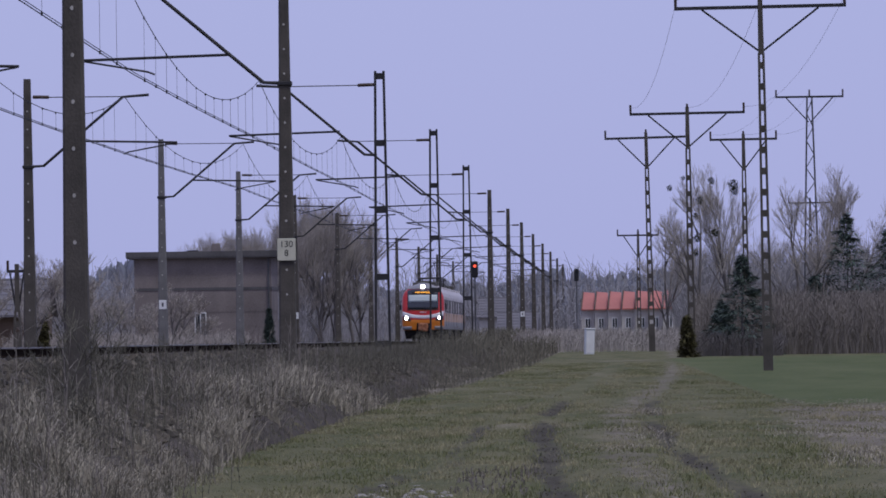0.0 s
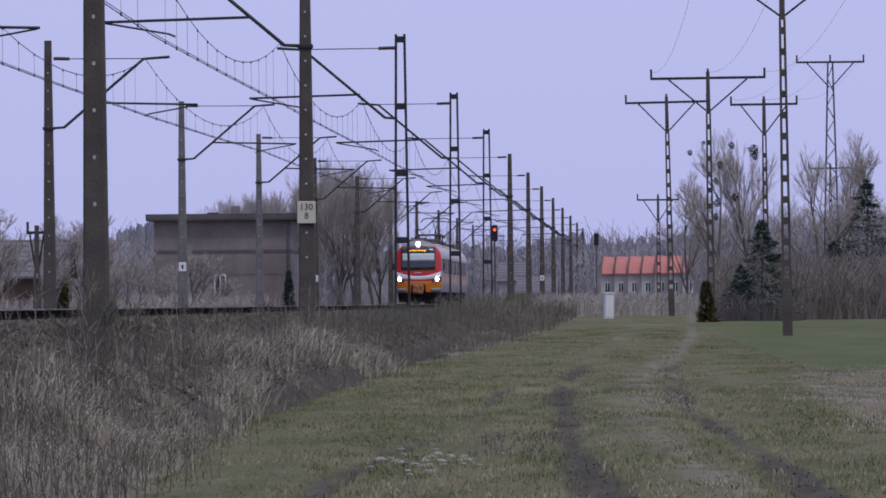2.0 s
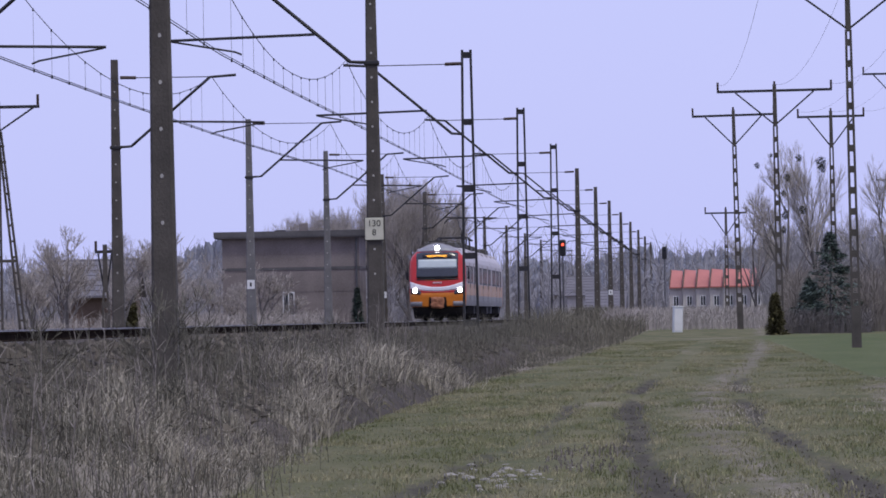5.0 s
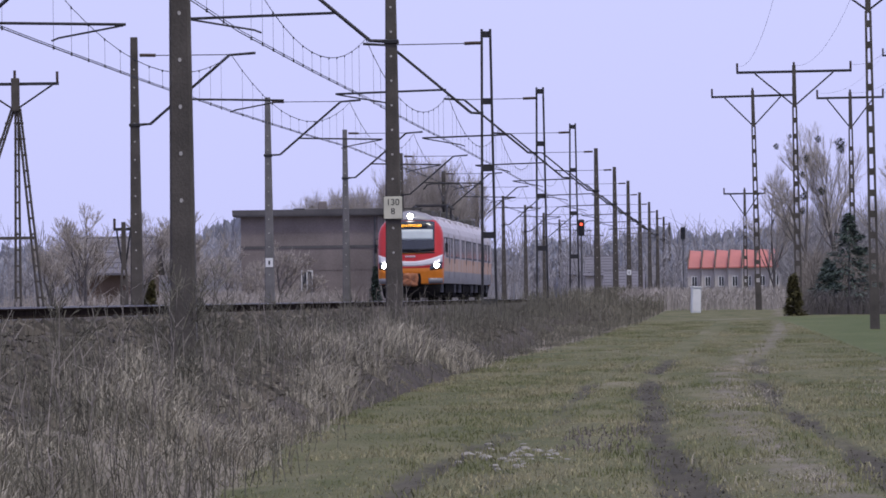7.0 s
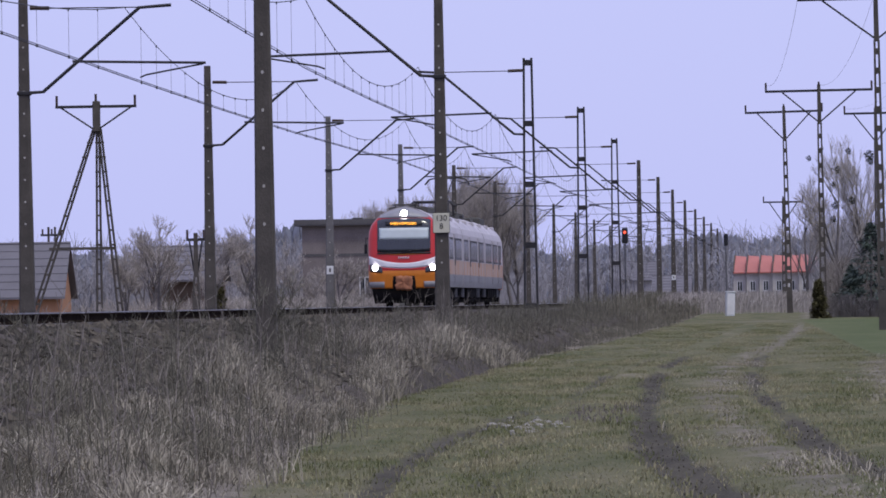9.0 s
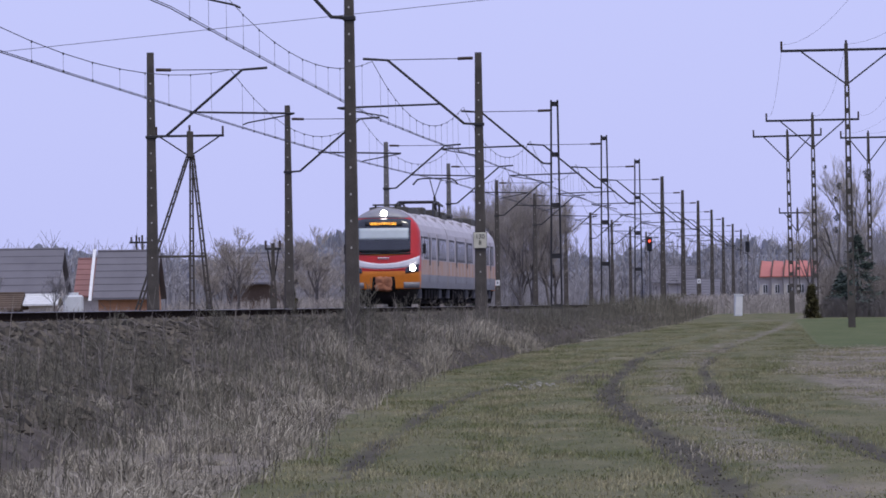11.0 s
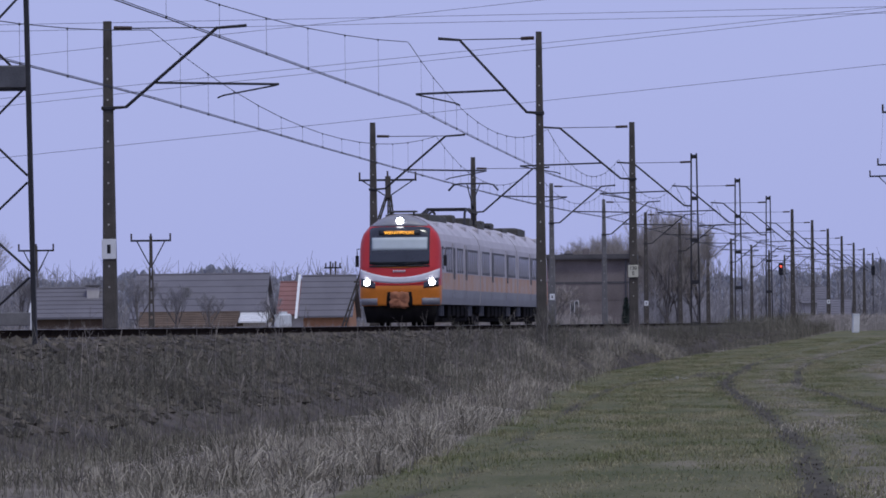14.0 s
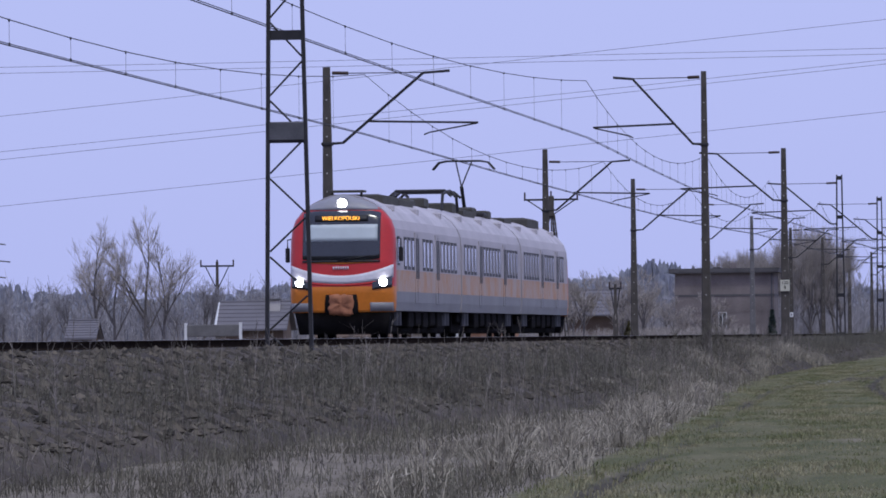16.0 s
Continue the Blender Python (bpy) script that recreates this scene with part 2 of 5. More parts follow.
class Shape:
    """Gathers boxes, tubes and rings into one mesh."""

    def __init__(self):
        self.v, self.f = [], []

    def add(self, verts, faces):
        o = len(self.v)
        self.v += [tuple(p) for p in verts]
        self.f += [tuple(i + o for i in f) for f in faces]
        return self

    def box(self, x0, x1, y0, y1, z0, z1, bevel=0.0):
        c = bevel
        if not c:
            v = [(x, y, z) for z in (z0, z1) for y in (y0, y1) for x in (x0, x1)]
            return self.add(v, [(0, 2, 3, 1), (4, 5, 7, 6), (0, 1, 5, 4), (2, 6, 7, 3), (0, 4, 6, 2), (1, 3, 7, 5)])
        rings = []
        for z, i in ((z0, c), (z0 + c, 0), (z1 - c, 0), (z1, c)):
            rings.append([(x0 + i + c, y0 + i, z), (x1 - i - c, y0 + i, z), (x1 - i, y0 + i + c, z), (x1 - i, y1 - i - c, z),
                          (x1 - i - c, y1 - i, z), (x0 + i + c, y1 - i, z), (x0 + i, y1 - i - c, z), (x0 + i, y0 + i + c, z)])
        return self.loft(rings)

    def loft(self, rings, cap=True, closed=True):
        n = len(rings[0])
        v = [p for r in rings for p in r]
        f = []
        for a in range(len(rings) - 1):
            for i in range(n if closed else n - 1):
                j = (i + 1) % n
                f.append((a * n + i, a * n + j, (a + 1) * n + j, (a + 1) * n + i))
        if cap:
            f.append(tuple(reversed(range(n))))
            f.append(tuple(range((len(rings) - 1) * n, len(rings) * n)))
        return self.add(v, f)

    def tube(self, points, r, sides=6, r2=None):
        pts = [Vector(p) for p in points]
        rings = []
        for i, p in enumerate(pts):
            d = (pts[min(i + 1, len(pts) - 1)] - pts[max(i - 1, 0)]).normalized()
            side = d.cross(Vector((0, 0, 1)) if abs(d.z) < 0.9 else Vector((1, 0, 0))).normalized()
            up = side.cross(d)
            rr = r if r2 is None else r + (r2 - r) * i / (len(pts) - 1)
            rings.append([p + side * (rr * math.cos(2 * math.pi * k / sides)) + up * (rr * math.sin(2 * math.pi * k / sides)) for k in range(sides)])
        return self.loft(rings)

    def mesh(self, name, mats, smooth=False):
        return mesh_of(name, self.v, self.f, mats, smooth=smooth)


def part(name, shape, mat, parent, label="", smooth=False):
    ob = new(name, shape.mesh(name, mat, smooth) if isinstance(shape, Shape) else shape)
    ob.parent = parent
    return tagged(ob, label)


def thing(name, label, category, place=(0, 0, 0), turn=0, group="", kind=""):
    ob = new(name)
    ob.matrix_basis = pose(*place, 0, 0, turn)
    return tagged(ob, label, category, group, kind)


def smooth_step(a, b, x):
    t = np.clip((x - a) / (b - a), 0, 1)
    return t * t * (3 - 2 * t)


# ---- the lie of the land ----
RAIL_Z = 1.55
RIGHT_TRACK, LEFT_TRACK = -10.45, -14.45


def rut(y):
    """The edge between the dry verge and the cart track, which bends towards the railway."""
    ys, xs = (-300, -81, -40, 0, 30, 60, 85, 130, 200, 310, 500), (6.0, 1.8, 0.3, -1.0, -2.5, -3.9, -4.6, -5.0, -3.5, -2.9, -2.9)
    return sum(np.interp(y + o, ys, xs) for o in (-36, -24, -12, 0, 12, 24, 36)) / 7


def second_rut(y):
    return np.interp(y, (-40, 30, 67, 94, 200), (3.9, 3.6, 3.35, 3.5, 2.6))


def third_rut(y):
    return np.interp(y, (-40, 30, 56, 74, 98, 200), (6.1, 5.6, 5.1, 5.3, 5.2, 4.5))


def wheel_rut(y):
    """The worn pale wheel line beside the verge."""
    return np.interp(y, (-40, 20, 56, 77, 94, 200), (0.1, 0.3, 0.7, 1.3, 2.3, 2.4))


def land(x, y):
    base = 0.0033 * np.clip(y - 60, 0, 330)
    x0 = rut(y)
    verge = 0.55 * (0.25 + 0.75 * smooth_step(0, 55, y)) * smooth_step(x0 - 0.4, np.minimum(x0 - 2.0, -5.4), x)
    z = np.maximum(base, verge + 0.35 * base)
    z = np.maximum(z, np.where(x < -17, 0.75, -9))
    return z


def bumps(x, y, s):
    return noise.noise(Vector((x * s, y * s, 3.7)))


def build_ground():
    xs = np.concatenate([[-3000, -900, -300, -120, -60, -35, -22, -12], np.arange(-9, 9.01, 0.22), [10, 12, 15, 20, 30, 60, 140, 400, 1200, 3000]])
    ys = np.concatenate([[-1500, -500, -250, -180, -150, -130], np.arange(-115, 130, 0.45), np.arange(130, 420, 1.6), [440, 480, 560, 700, 1000, 1600, 3000, 4500]])
    X, Y = np.meshgrid(xs, ys)
    Z = land(X, Y)
    d = X - rut(Y)
    near = (np.abs(X) < 9) & (Y > -120) & (Y < 400)
    rough = np.array([[bumps(a, b * 0.35, 1.3) * 0.026 + bumps(a, b * 0.4, 0.45) * 0.035 + bumps(a, b * 0.6, 2.3) * 0.010 for a in xs] for b in ys])
    wob = np.array([bumps(0, b, 0.11) * 0.35 for b in ys])[:, None]
    patch = np.array([0.55 + 0.9 * bumps(9, b, 0.07) for b in ys])[:, None]
    ruts = np.exp(-((d - wheel_rut(Y) - 0.3 * wob) / 0.2) ** 2) * 0.75 + np.exp(-((d - second_rut(Y) + 0.4 * wob) / 0.27) ** 2) * 1.15 + np.exp(-((d - third_rut(Y) - 0.4 * wob) / 0.24) ** 2) * 1.0 + np.exp(-((d - 1.6 + wob) / 0.3) ** 2) * 0.4
    ruts = ruts * np.clip(patch + 0.4, 0.15, 1.25) * smooth_step(210, 95, Y)
    Z = Z + np.where(near, rough, 0) - np.where(near, 0.09 * ruts, 0)
    verts = np.stack([X, Y, Z], -1).reshape(-1, 3)
    nx, ny = len(xs), len(ys)
    idx = np.arange(nx * ny).reshape(ny, nx)
    faces = np.stack([idx[:-1, :-1], idx[:-1, 1:], idx[1:, 1:], idx[1:, :-1]], -1).reshape(-1, 4)
    me = mesh_of("ground", verts.tolist(), faces.tolist(), GROUND, smooth=True)
    straw = np.clip(smooth_step(-0.2, -0.9, d) + 0.75 * smooth_step(6.2, 8.0, d) * smooth_step(205, 150, Y) + 0.5 * np.exp(-((d - 4.5) / 0.5) ** 2), 0, 1)
    field = smooth_step(1.5, 3.2, X + 0.012 * (Y - 200)) * smooth_step(135, 155, Y) * smooth_step(300, 286, Y)
    cover = np.stack([np.clip(ruts, 0, 1), field, straw * (1 - field), np.ones_like(field)], -1)
    layer = me.color_attributes.new("cover", "FLOAT_COLOR", "POINT")
    layer.data.foreach_set("color", cover.reshape(-1))
    tagged(new("ground", me), "uneven winter meadow with a rutted cart track and dry verge", "ground", kind="structure")


build_ground()


BANK = [(-18.6, 0.7), (-17.2, 1.33), (-8.5, 1.36), (-8.2, 1.30), (-7.8, 1.14), (-7.4, 1.0), (-7.0, 0.88), (-6.6, 0.76), (-6.2, 0.64), (-5.9, 0.54), (-5.6, 0.42), (-5.3, 0.22), (-5.0, -0.1)]


def bank_width(y):
    """The bank runs out wider towards its near end."""
    return 1.4 - 0.4 * smooth_step(-5, 60, y)


def spread(x, y):
    return np.where(x > -8.4, -8.4 + (x + 8.4) * bank_width(y), x)


def top_of_ground(x, y):
    """Meadow or ballast bank, whichever lies higher."""
    xi = np.where(x > -8.4, -8.4 + (x + 8.4) / bank_width(y), x)
    z = np.interp(xi, [p[0] for p in BANK], [p[1] for p in BANK]) + 0.9 * 0.0033 * np.clip(y - 60, 0, 330) * np.clip((xi + 8.4) / 2.8, 0, 1)
    return np.maximum(land(x, y), np.where(xi < -5.0, z, -9))


def build_ballast():
    s = Shape()
    prof = BANK
    ys = list(np.concatenate([[-400, -200], np.arange(-120, 260, 0.5), np.arange(260, 700, 8), [800, 1200]]))
    rings = []
    for y in ys:
        rings.append([(float(spread(x, y)) + (0.10 * bumps(x * 3, y * 3, 1.0) if x > -8.4 else 0), y, z + (0.09 * bumps(x * 2, y * 2, 1.3) if x > -8.6 else 0) + (0.9 * 0.0033 * min(max(y - 60, 0), 330) * max(0, x + 8.4) / 2.8 if x > -8.4 else 0)) for x, z in prof])
    s.loft(rings, cap=False, closed=False)
    ob = tagged(new("ballast", s.mesh("ballast", BALLAST)), "dark stone ballast bank carrying the double track", "ballast", kind="structure")
    # loose stones on the near shoulder
    rng = np.random.default_rng(5)
    n = 26000
    y = rng.uniform(-115, 200, n)
    x = rng.uniform(-8.6, -5.5, n)
    z = np.interp(x, [p[0] for p in prof], [p[1] for p in prof]) + 0.9 * 0.0033 * np.clip(y - 60, 0, 330) * np.clip((x + 8.4) / 2.8, 0, 1)
    r = rng.uniform(0.03, 0.12, n) * np.where(rng.uniform(0, 1, n) < 0.5, 0.6, 1.0)
    dirs = np.array([(1, 0, 0), (-1, 0, 0), (0, 1, 0), (0, -1, 0), (0, 0, 1), (0, 0, -1)], float)
    x = spread(x, y)
    P = np.stack([x, y, z], 1)[:, None, :] + dirs[None] * r[:, None, None] * rng.uniform(0.55, 1.3, (n, 6, 1)) * np.array([1.2, 1.2, 0.8])
    f0 = np.array([(0, 2, 4), (2, 1, 4), (1, 3, 4), (3, 0, 4), (2, 0, 5), (1, 2, 5), (3, 1, 5), (0, 3, 5)])
    Fc = (f0[None] + np.arange(n)[:, None, None] * 6).reshape(-1, 3)
    st = new("loose_stones", mesh_of("loose_stones", P.reshape(-1, 3).tolist(), Fc.tolist(), STONE))
    tagged(st, "loose dark stones and clods strewn over the ballast bank", "stones", kind="stuff")


build_ballast()


def build_tracks():
    for cx, word in ((RIGHT_TRACK, "empty railway track nearer the meadow"), (LEFT_TRACK, "railway track on which the train runs")):
        tr = thing("railway_track", word, "track", (cx, 0, 0), kind="structure")
        for sx in (-0.7175, 0.7175):
            web, head = Shape(), Shape()
            pr = [(-0.07, 1.405), (0.07, 1.405), (0.07, 1.42), (0.012, 1.435), (0.012, 1.515), (0.036, 1.52), (0.036, 1.546), (-0.036, 1.546), (-0.036, 1.52), (-0.012, 1.515), (-0.012, 1.435), (-0.07, 1.42)]
            web.loft([[(sx + x, y, z) for x, z in pr] for y in (-400, 0, 400, 1200)])
            head.box(sx - 0.033, sx + 0.033, -400, 1200, 1.5465, 1.551)
            rail = part("rail", web, RAILSTEEL, tr)
            part("rail_head", head, RAILTOP, rail, "worn shiny running surface")
        sl = Shape()
        for i in range(700):
            y = -110 + i * 0.62
            sl.loft([[(-1.25, y - 0.13, z), (1.25, y - 0.13, z), (1.25, y + 0.13, z), (-1.25, y + 0.13, z)] for z in (1.25, 1.405)])
        tagged(part("sleepers", sl, SLEEPER, tr, "row of concrete sleepers bedded in stone"), kind="stuff")


build_tracks()

# ---- overhead line ----
RIGHT_ROW = [(-6.73, 92.2), (-7.33, 161.6), (-7.13, 216.5), (-7.2, 277.1), (-7.3, 335.4), (-7.35, 392), (-7.35, 449), (-7.35, 503), (-7.35, 560), (-7.35, 618), (-7.35, 676), (-7.35, 734), (-7.35, 792)]
LEFT_ROW = [(-15.63, 60.1), (-16.95, 157.7), (-17.35, 219), (-17.64, 285.6), (-17.63, 341.2), (-17.65, 398), (-17.65, 455), (-17.65, 512), (-17.65, 569), (-17.65, 627), (-17.65, 686), (-17.65, 746)]
TOP, TALL = 9.25, 1.09


def bracket(parent, s, reach=3.5, lower=0.0):
    """The cantilever that carries the wires over the track; s is +1 or -1 for its side."""
    q = lower
    part("cantilever_tube", Shape().tube([(0.1 * s, 0, 7.08 - q), (0.45 * s, 0, 7.10 - q), (2.75 * s, 0, 9.05 - q), (reach * s, 0, 9.10 - q)], 0.045, 6), STEEL, parent)
    part("insulator", Shape().tube([(0.16 * s, 0, 9.08 - q), (0.3 * s, 0, 9.08 - q), (0.62 * s, 0, 9.07 - q)], 0.055, 6), INSULATOR, parent)
    part("tie_rod", Shape().tube([(0.6 * s, 0, 9.07 - q), (2.75 * s, 0, 9.06 - q)], 0.014, 4), STEEL, parent)
    part("registration_tube", Shape().tube([(1.15 * s, 0, 7.70 - q * 0.7), (4.3 * s, 0, 7.62 - q * 0.7)], 0.032, 5), STEEL, parent)
    part("steady_arm", Shape().tube([(4.25 * s, 0, 7.6 - q * 0.7), (2.9 * s, 0, 7.36 - q * 0.7), (2.75 * s, 0, 7.30 - q * 0.7)], 0.022, 5), STEEL, parent)


def concrete_mast(side, light=False, lower=0.0):
    m = thing("catenary_mast", "tapered concrete catenary mast with a steel cantilever over the track", "mast", group="catenary masts")
    rings = []
    for z, w, d in ((-0.2, 0.19, 0.19), (1.2, 0.185, 0.185), (TOP, 0.10, 0.10)):
        c = 0.035
        w2, d2 = w, d
        rings.append([(-w2 + c, -d2, z), (w2 - c, -d2, z), (w2, -d2 + c, z), (w2, d2 - c, z), (w2 - c, d2, z), (-w2 + c, d2, z), (-w2, d2 - c, z), (-w2, -d2 + c, z)])
    part("post", Shape().loft(rings), CONCRETE_LIGHT if light else CONCRETE, m)
    for k in range(12):
        z = 2.6 + k * 0.52
        w = 0.19 - 0.09 * (z / TOP)
        part("step_hole", Shape().tube([(0, -w - 0.012, z), (0, -w + 0.06, z)], 0.026, 6), BOLT, m)
    part("clamp", Shape().box(-0.16, 0.16, -0.16, 0.16, 7.02 - lower, 7.12 - lower, 0.02), STEEL, m)
    bracket(m, side, lower=lower)
    return m


def lattice_mast(side, gap=0.17, height=TOP, base=0.0):
    m = thing("lattice_mast", "slender steel lattice catenary mast with plate battens", "mast", group="catenary masts")
    for s in (-1, 1):
        part("leg", Shape().loft([[(s * g - 0.035, -0.06, z), (s * g + 0.035, -0.06, z), (s * g + 0.035, 0.06, z), (s * g - 0.035, 0.06, z)] for z, g in ((base, gap * 1.25), (height, gap * 0.7))]), STEEL, m)
    for k in range(5):
        z = height - 0.15 - k * 1.9
        g = gap * (0.7 + 0.55 * (height - z) / height)
        if z > base + 0.3:
            part("batten", Shape().box(-g, g, -0.03, 0.03, z - 0.09, z + 0.09), STEEL, m)
    if side:
        bracket(m, side, lower=0.22)
    return m


def place_masts():
    protos = {}
    for row, side in ((RIGHT_ROW, -1), (LEFT_ROW, 1)):
        for i, (x, y) in enumerate(row):
            kind = "lattice" if side < 0 and i in (2, 3, 4) else ("light" if side > 0 and i in (3, 4) else "low" if side > 0 and i in (1, 2) else "concrete")
            key = (kind, side)
            zb = 0.0
            if key not in protos:
                protos[key] = lattice_mast(side) if kind == "lattice" else concrete_mast(side, kind == "light", 0.35 if kind == "low" else 0.0)
                protos[key].matrix_basis = pose(x, y, zb)
            else:
                copy_thing(protos[key], pose(x, y, zb))
    # the mast at the bend of the bank is a taller one
    for ob in list(scene.objects):
        if ob.parent is None and ob.name.startswith("catenary_mast") and abs(ob.location.y - 92.2) < 0.1:
            ob.scale = (0.84, 0.84, TALL)


place_masts()

# a broad lattice mast on the bank close to the camera's last stretch
MAST_Y = -15
big = lattice_mast(0, gap=0.33, height=13.0, base=1.25)
big["label"] = "broad dark steel lattice mast standing on the ballast bank"
big.matrix_basis = pose(-8.45, MAST_Y, 0)
for k in range(15):
    z = 1.0 + k * 0.72
    g0, g1 = 0.3 * (0.7 + 0.55 * (13 - z) / 13), 0.3 * (0.7 + 0.55 * (13 - z - 0.6) / 13)
    s = 1 if k % 2 else -1
    part("diagonal", Shape().tube([(-s * g0, 0, z), (s * g1, 0, z + 0.62)], 0.018, 4), STEEL, big)
part("plate", Shape().box(-0.33, 0.33, -0.07, 0.07, 5.2, 5.55, 0.02), STEEL_GREY, big, "grey riveted junction plate")


def overhead_line(row, cx, label, tall=1.0, low=()):
    ob = thing("overhead_line", label, "wire", kind="")
    pts = [(cx, -150.0), (cx, -60.0)] + [(cx, y) for _, y in row]
    for (x0, y0), (x1, y1) in zip(pts[:-1], pts[1:]):
        ka, kb = (tall if y0 < 100 else 0.965 if y0 in low else 1.0), (tall if y1 < 100 else 0.965 if y1 in low else 1.0)
        n = 14
        L = []
        for i in range(n + 1):
            u = i / n
            L.append((x0, y0 + (y1 - y0) * u, 9.02 * (ka + (kb - ka) * u) - 1.25 * 4 * u * (1 - u)))
        part("messenger_wire", Shape().tube(L, 0.011, 4), WIRE, ob)
        for o, r in ((0.0, 0.013), (0.05, 0.010)):
            part("contact_wire", Shape().tube([(x0 + o, y0, 7.32 * ka + o * 0.4), (x0 + o, (y0 + y1) / 2, 7.29 * (ka + kb) / 2 + o * 0.4), (x1 + o, y1, 7.32 * kb + o * 0.4)], r, 4), WIRE, ob)
        if y1 < 420:
            for i in range(1, n):
                p = L[i]
                zc = 7.30 * (ka + (kb - ka) * i / n)
                d = Shape().tube([p, (p[0], p[1], zc)], 0.0045, 3)
                d.box(p[0] - 0.018, p[0] + 0.018, p[1] - 0.018, p[1] + 0.018, zc - 0.02, zc + 0.05)
                d.box(p[0] - 0.016, p[0] + 0.016, p[1] - 0.016, p[1] + 0.016, p[2] - 0.04, p[2] + 0.02)
                part("dropper", d, WIRE, ob)


overhead_line(RIGHT_ROW, RIGHT_TRACK - 0.1, "sagging messenger and contact wires over the empty track", TALL)
overhead_line(LEFT_ROW, LEFT_TRACK - 0.1, "sagging messenger and contact wires over the train's track", 1.0, (157.7, 219))


# ---- signs on the masts ----
def text_on(body, size, mat, parent, place):
    cu = bpy.data.curves.new("lettering", "FONT")
    cu.body, cu.size, cu.align_x, cu.align_y, cu.extrude = body, size, "CENTER", "CENTER", 0.002
    tmp = new("lettering", cu)
    me = bpy.data.meshes.new_from_object(tmp.evaluated_get(bpy.context.evaluated_depsgraph_get()))
    bpy.data.objects.remove(tmp)
    me.materials.append(mat)
    ob = new("lettering", me)
    ob.parent = parent
    ob.matrix_basis = pose(*place, 90, 0, 0)
    return ob


km = thing("kilometre_sign", "cream kilometre plate with black figures on a concrete mast", "sign", (-7.33, 161.6 - 0.185, 3.55))
part("plate", Shape().box(-0.2, 0.2, -0.03, 0.03, -0.24, 0.24, 0.012), SIGNFACE, km)
part("edge", Shape().box(-0.205, 0.205, -0.022, 0.022, -0.245, 0.245), BLACK, km)
text_on("130", 0.19, BLACK, km, (0, -0.033, 0.11))
text_on("8", 0.19, BLACK, km, (0, -0.033, -0.08))


def small_plate(x, y, z, w=0.28, h=0.34, label="small white plate fixed to a mast"):
    p = thing("mast_plate", label, "sign", (x, y - 0.172, z), group="mast plates")
    part("plate", Shape().box(-w / 2, w / 2, -0.015, 0.015, -h / 2, h / 2, 0.008), WHITE, p)
    part("mark", Shape().box(-w * 0.12, w * 0.12, -0.022, -0.016, -h * 0.22, h * 0.22), BLACK, p, "illegible dark mark")


small_plate(-17.64, 285.6, 3.05)
small_plate(-17.65, 398, 2.95)
small_plate(-15.63, 60.1, 3.55, 0.36, 0.5)
small_plate(-7.35, 503, 3.2)


def rail_signal(x, y, top=5.6, lit=True):
    s = thing("rail_signal", "black railway colour-light signal showing red on a thin post", "signal", (x, y, 0.8))
    part("post", Shape().tube([(0, 0, 0), (0, 0, top - 0.8)], 0.05, 6), STEEL_GREY, s)
    h = part("head", Shape().box(-0.16, 0.16, -0.12, 0.12, top - 1.35, top - 0.5, 0.05), BLACK, s)
    part("lamp", Shape().tube([(0, -0.14, top - 0.75), (0, -0.11, top - 0.75)], 0.075, 10), REDLIGHT if lit else GLASS, h, "lit red lens" if lit else "dark lens")
    part("visor", Shape().box(-0.12, 0.12, -0.3, -0.12, top - 0.66, top - 0.63), BLACK, h)


rail_signal(-8.15, 392, 5.3)
rail_signal(-3.9, 520, 6.0, False)


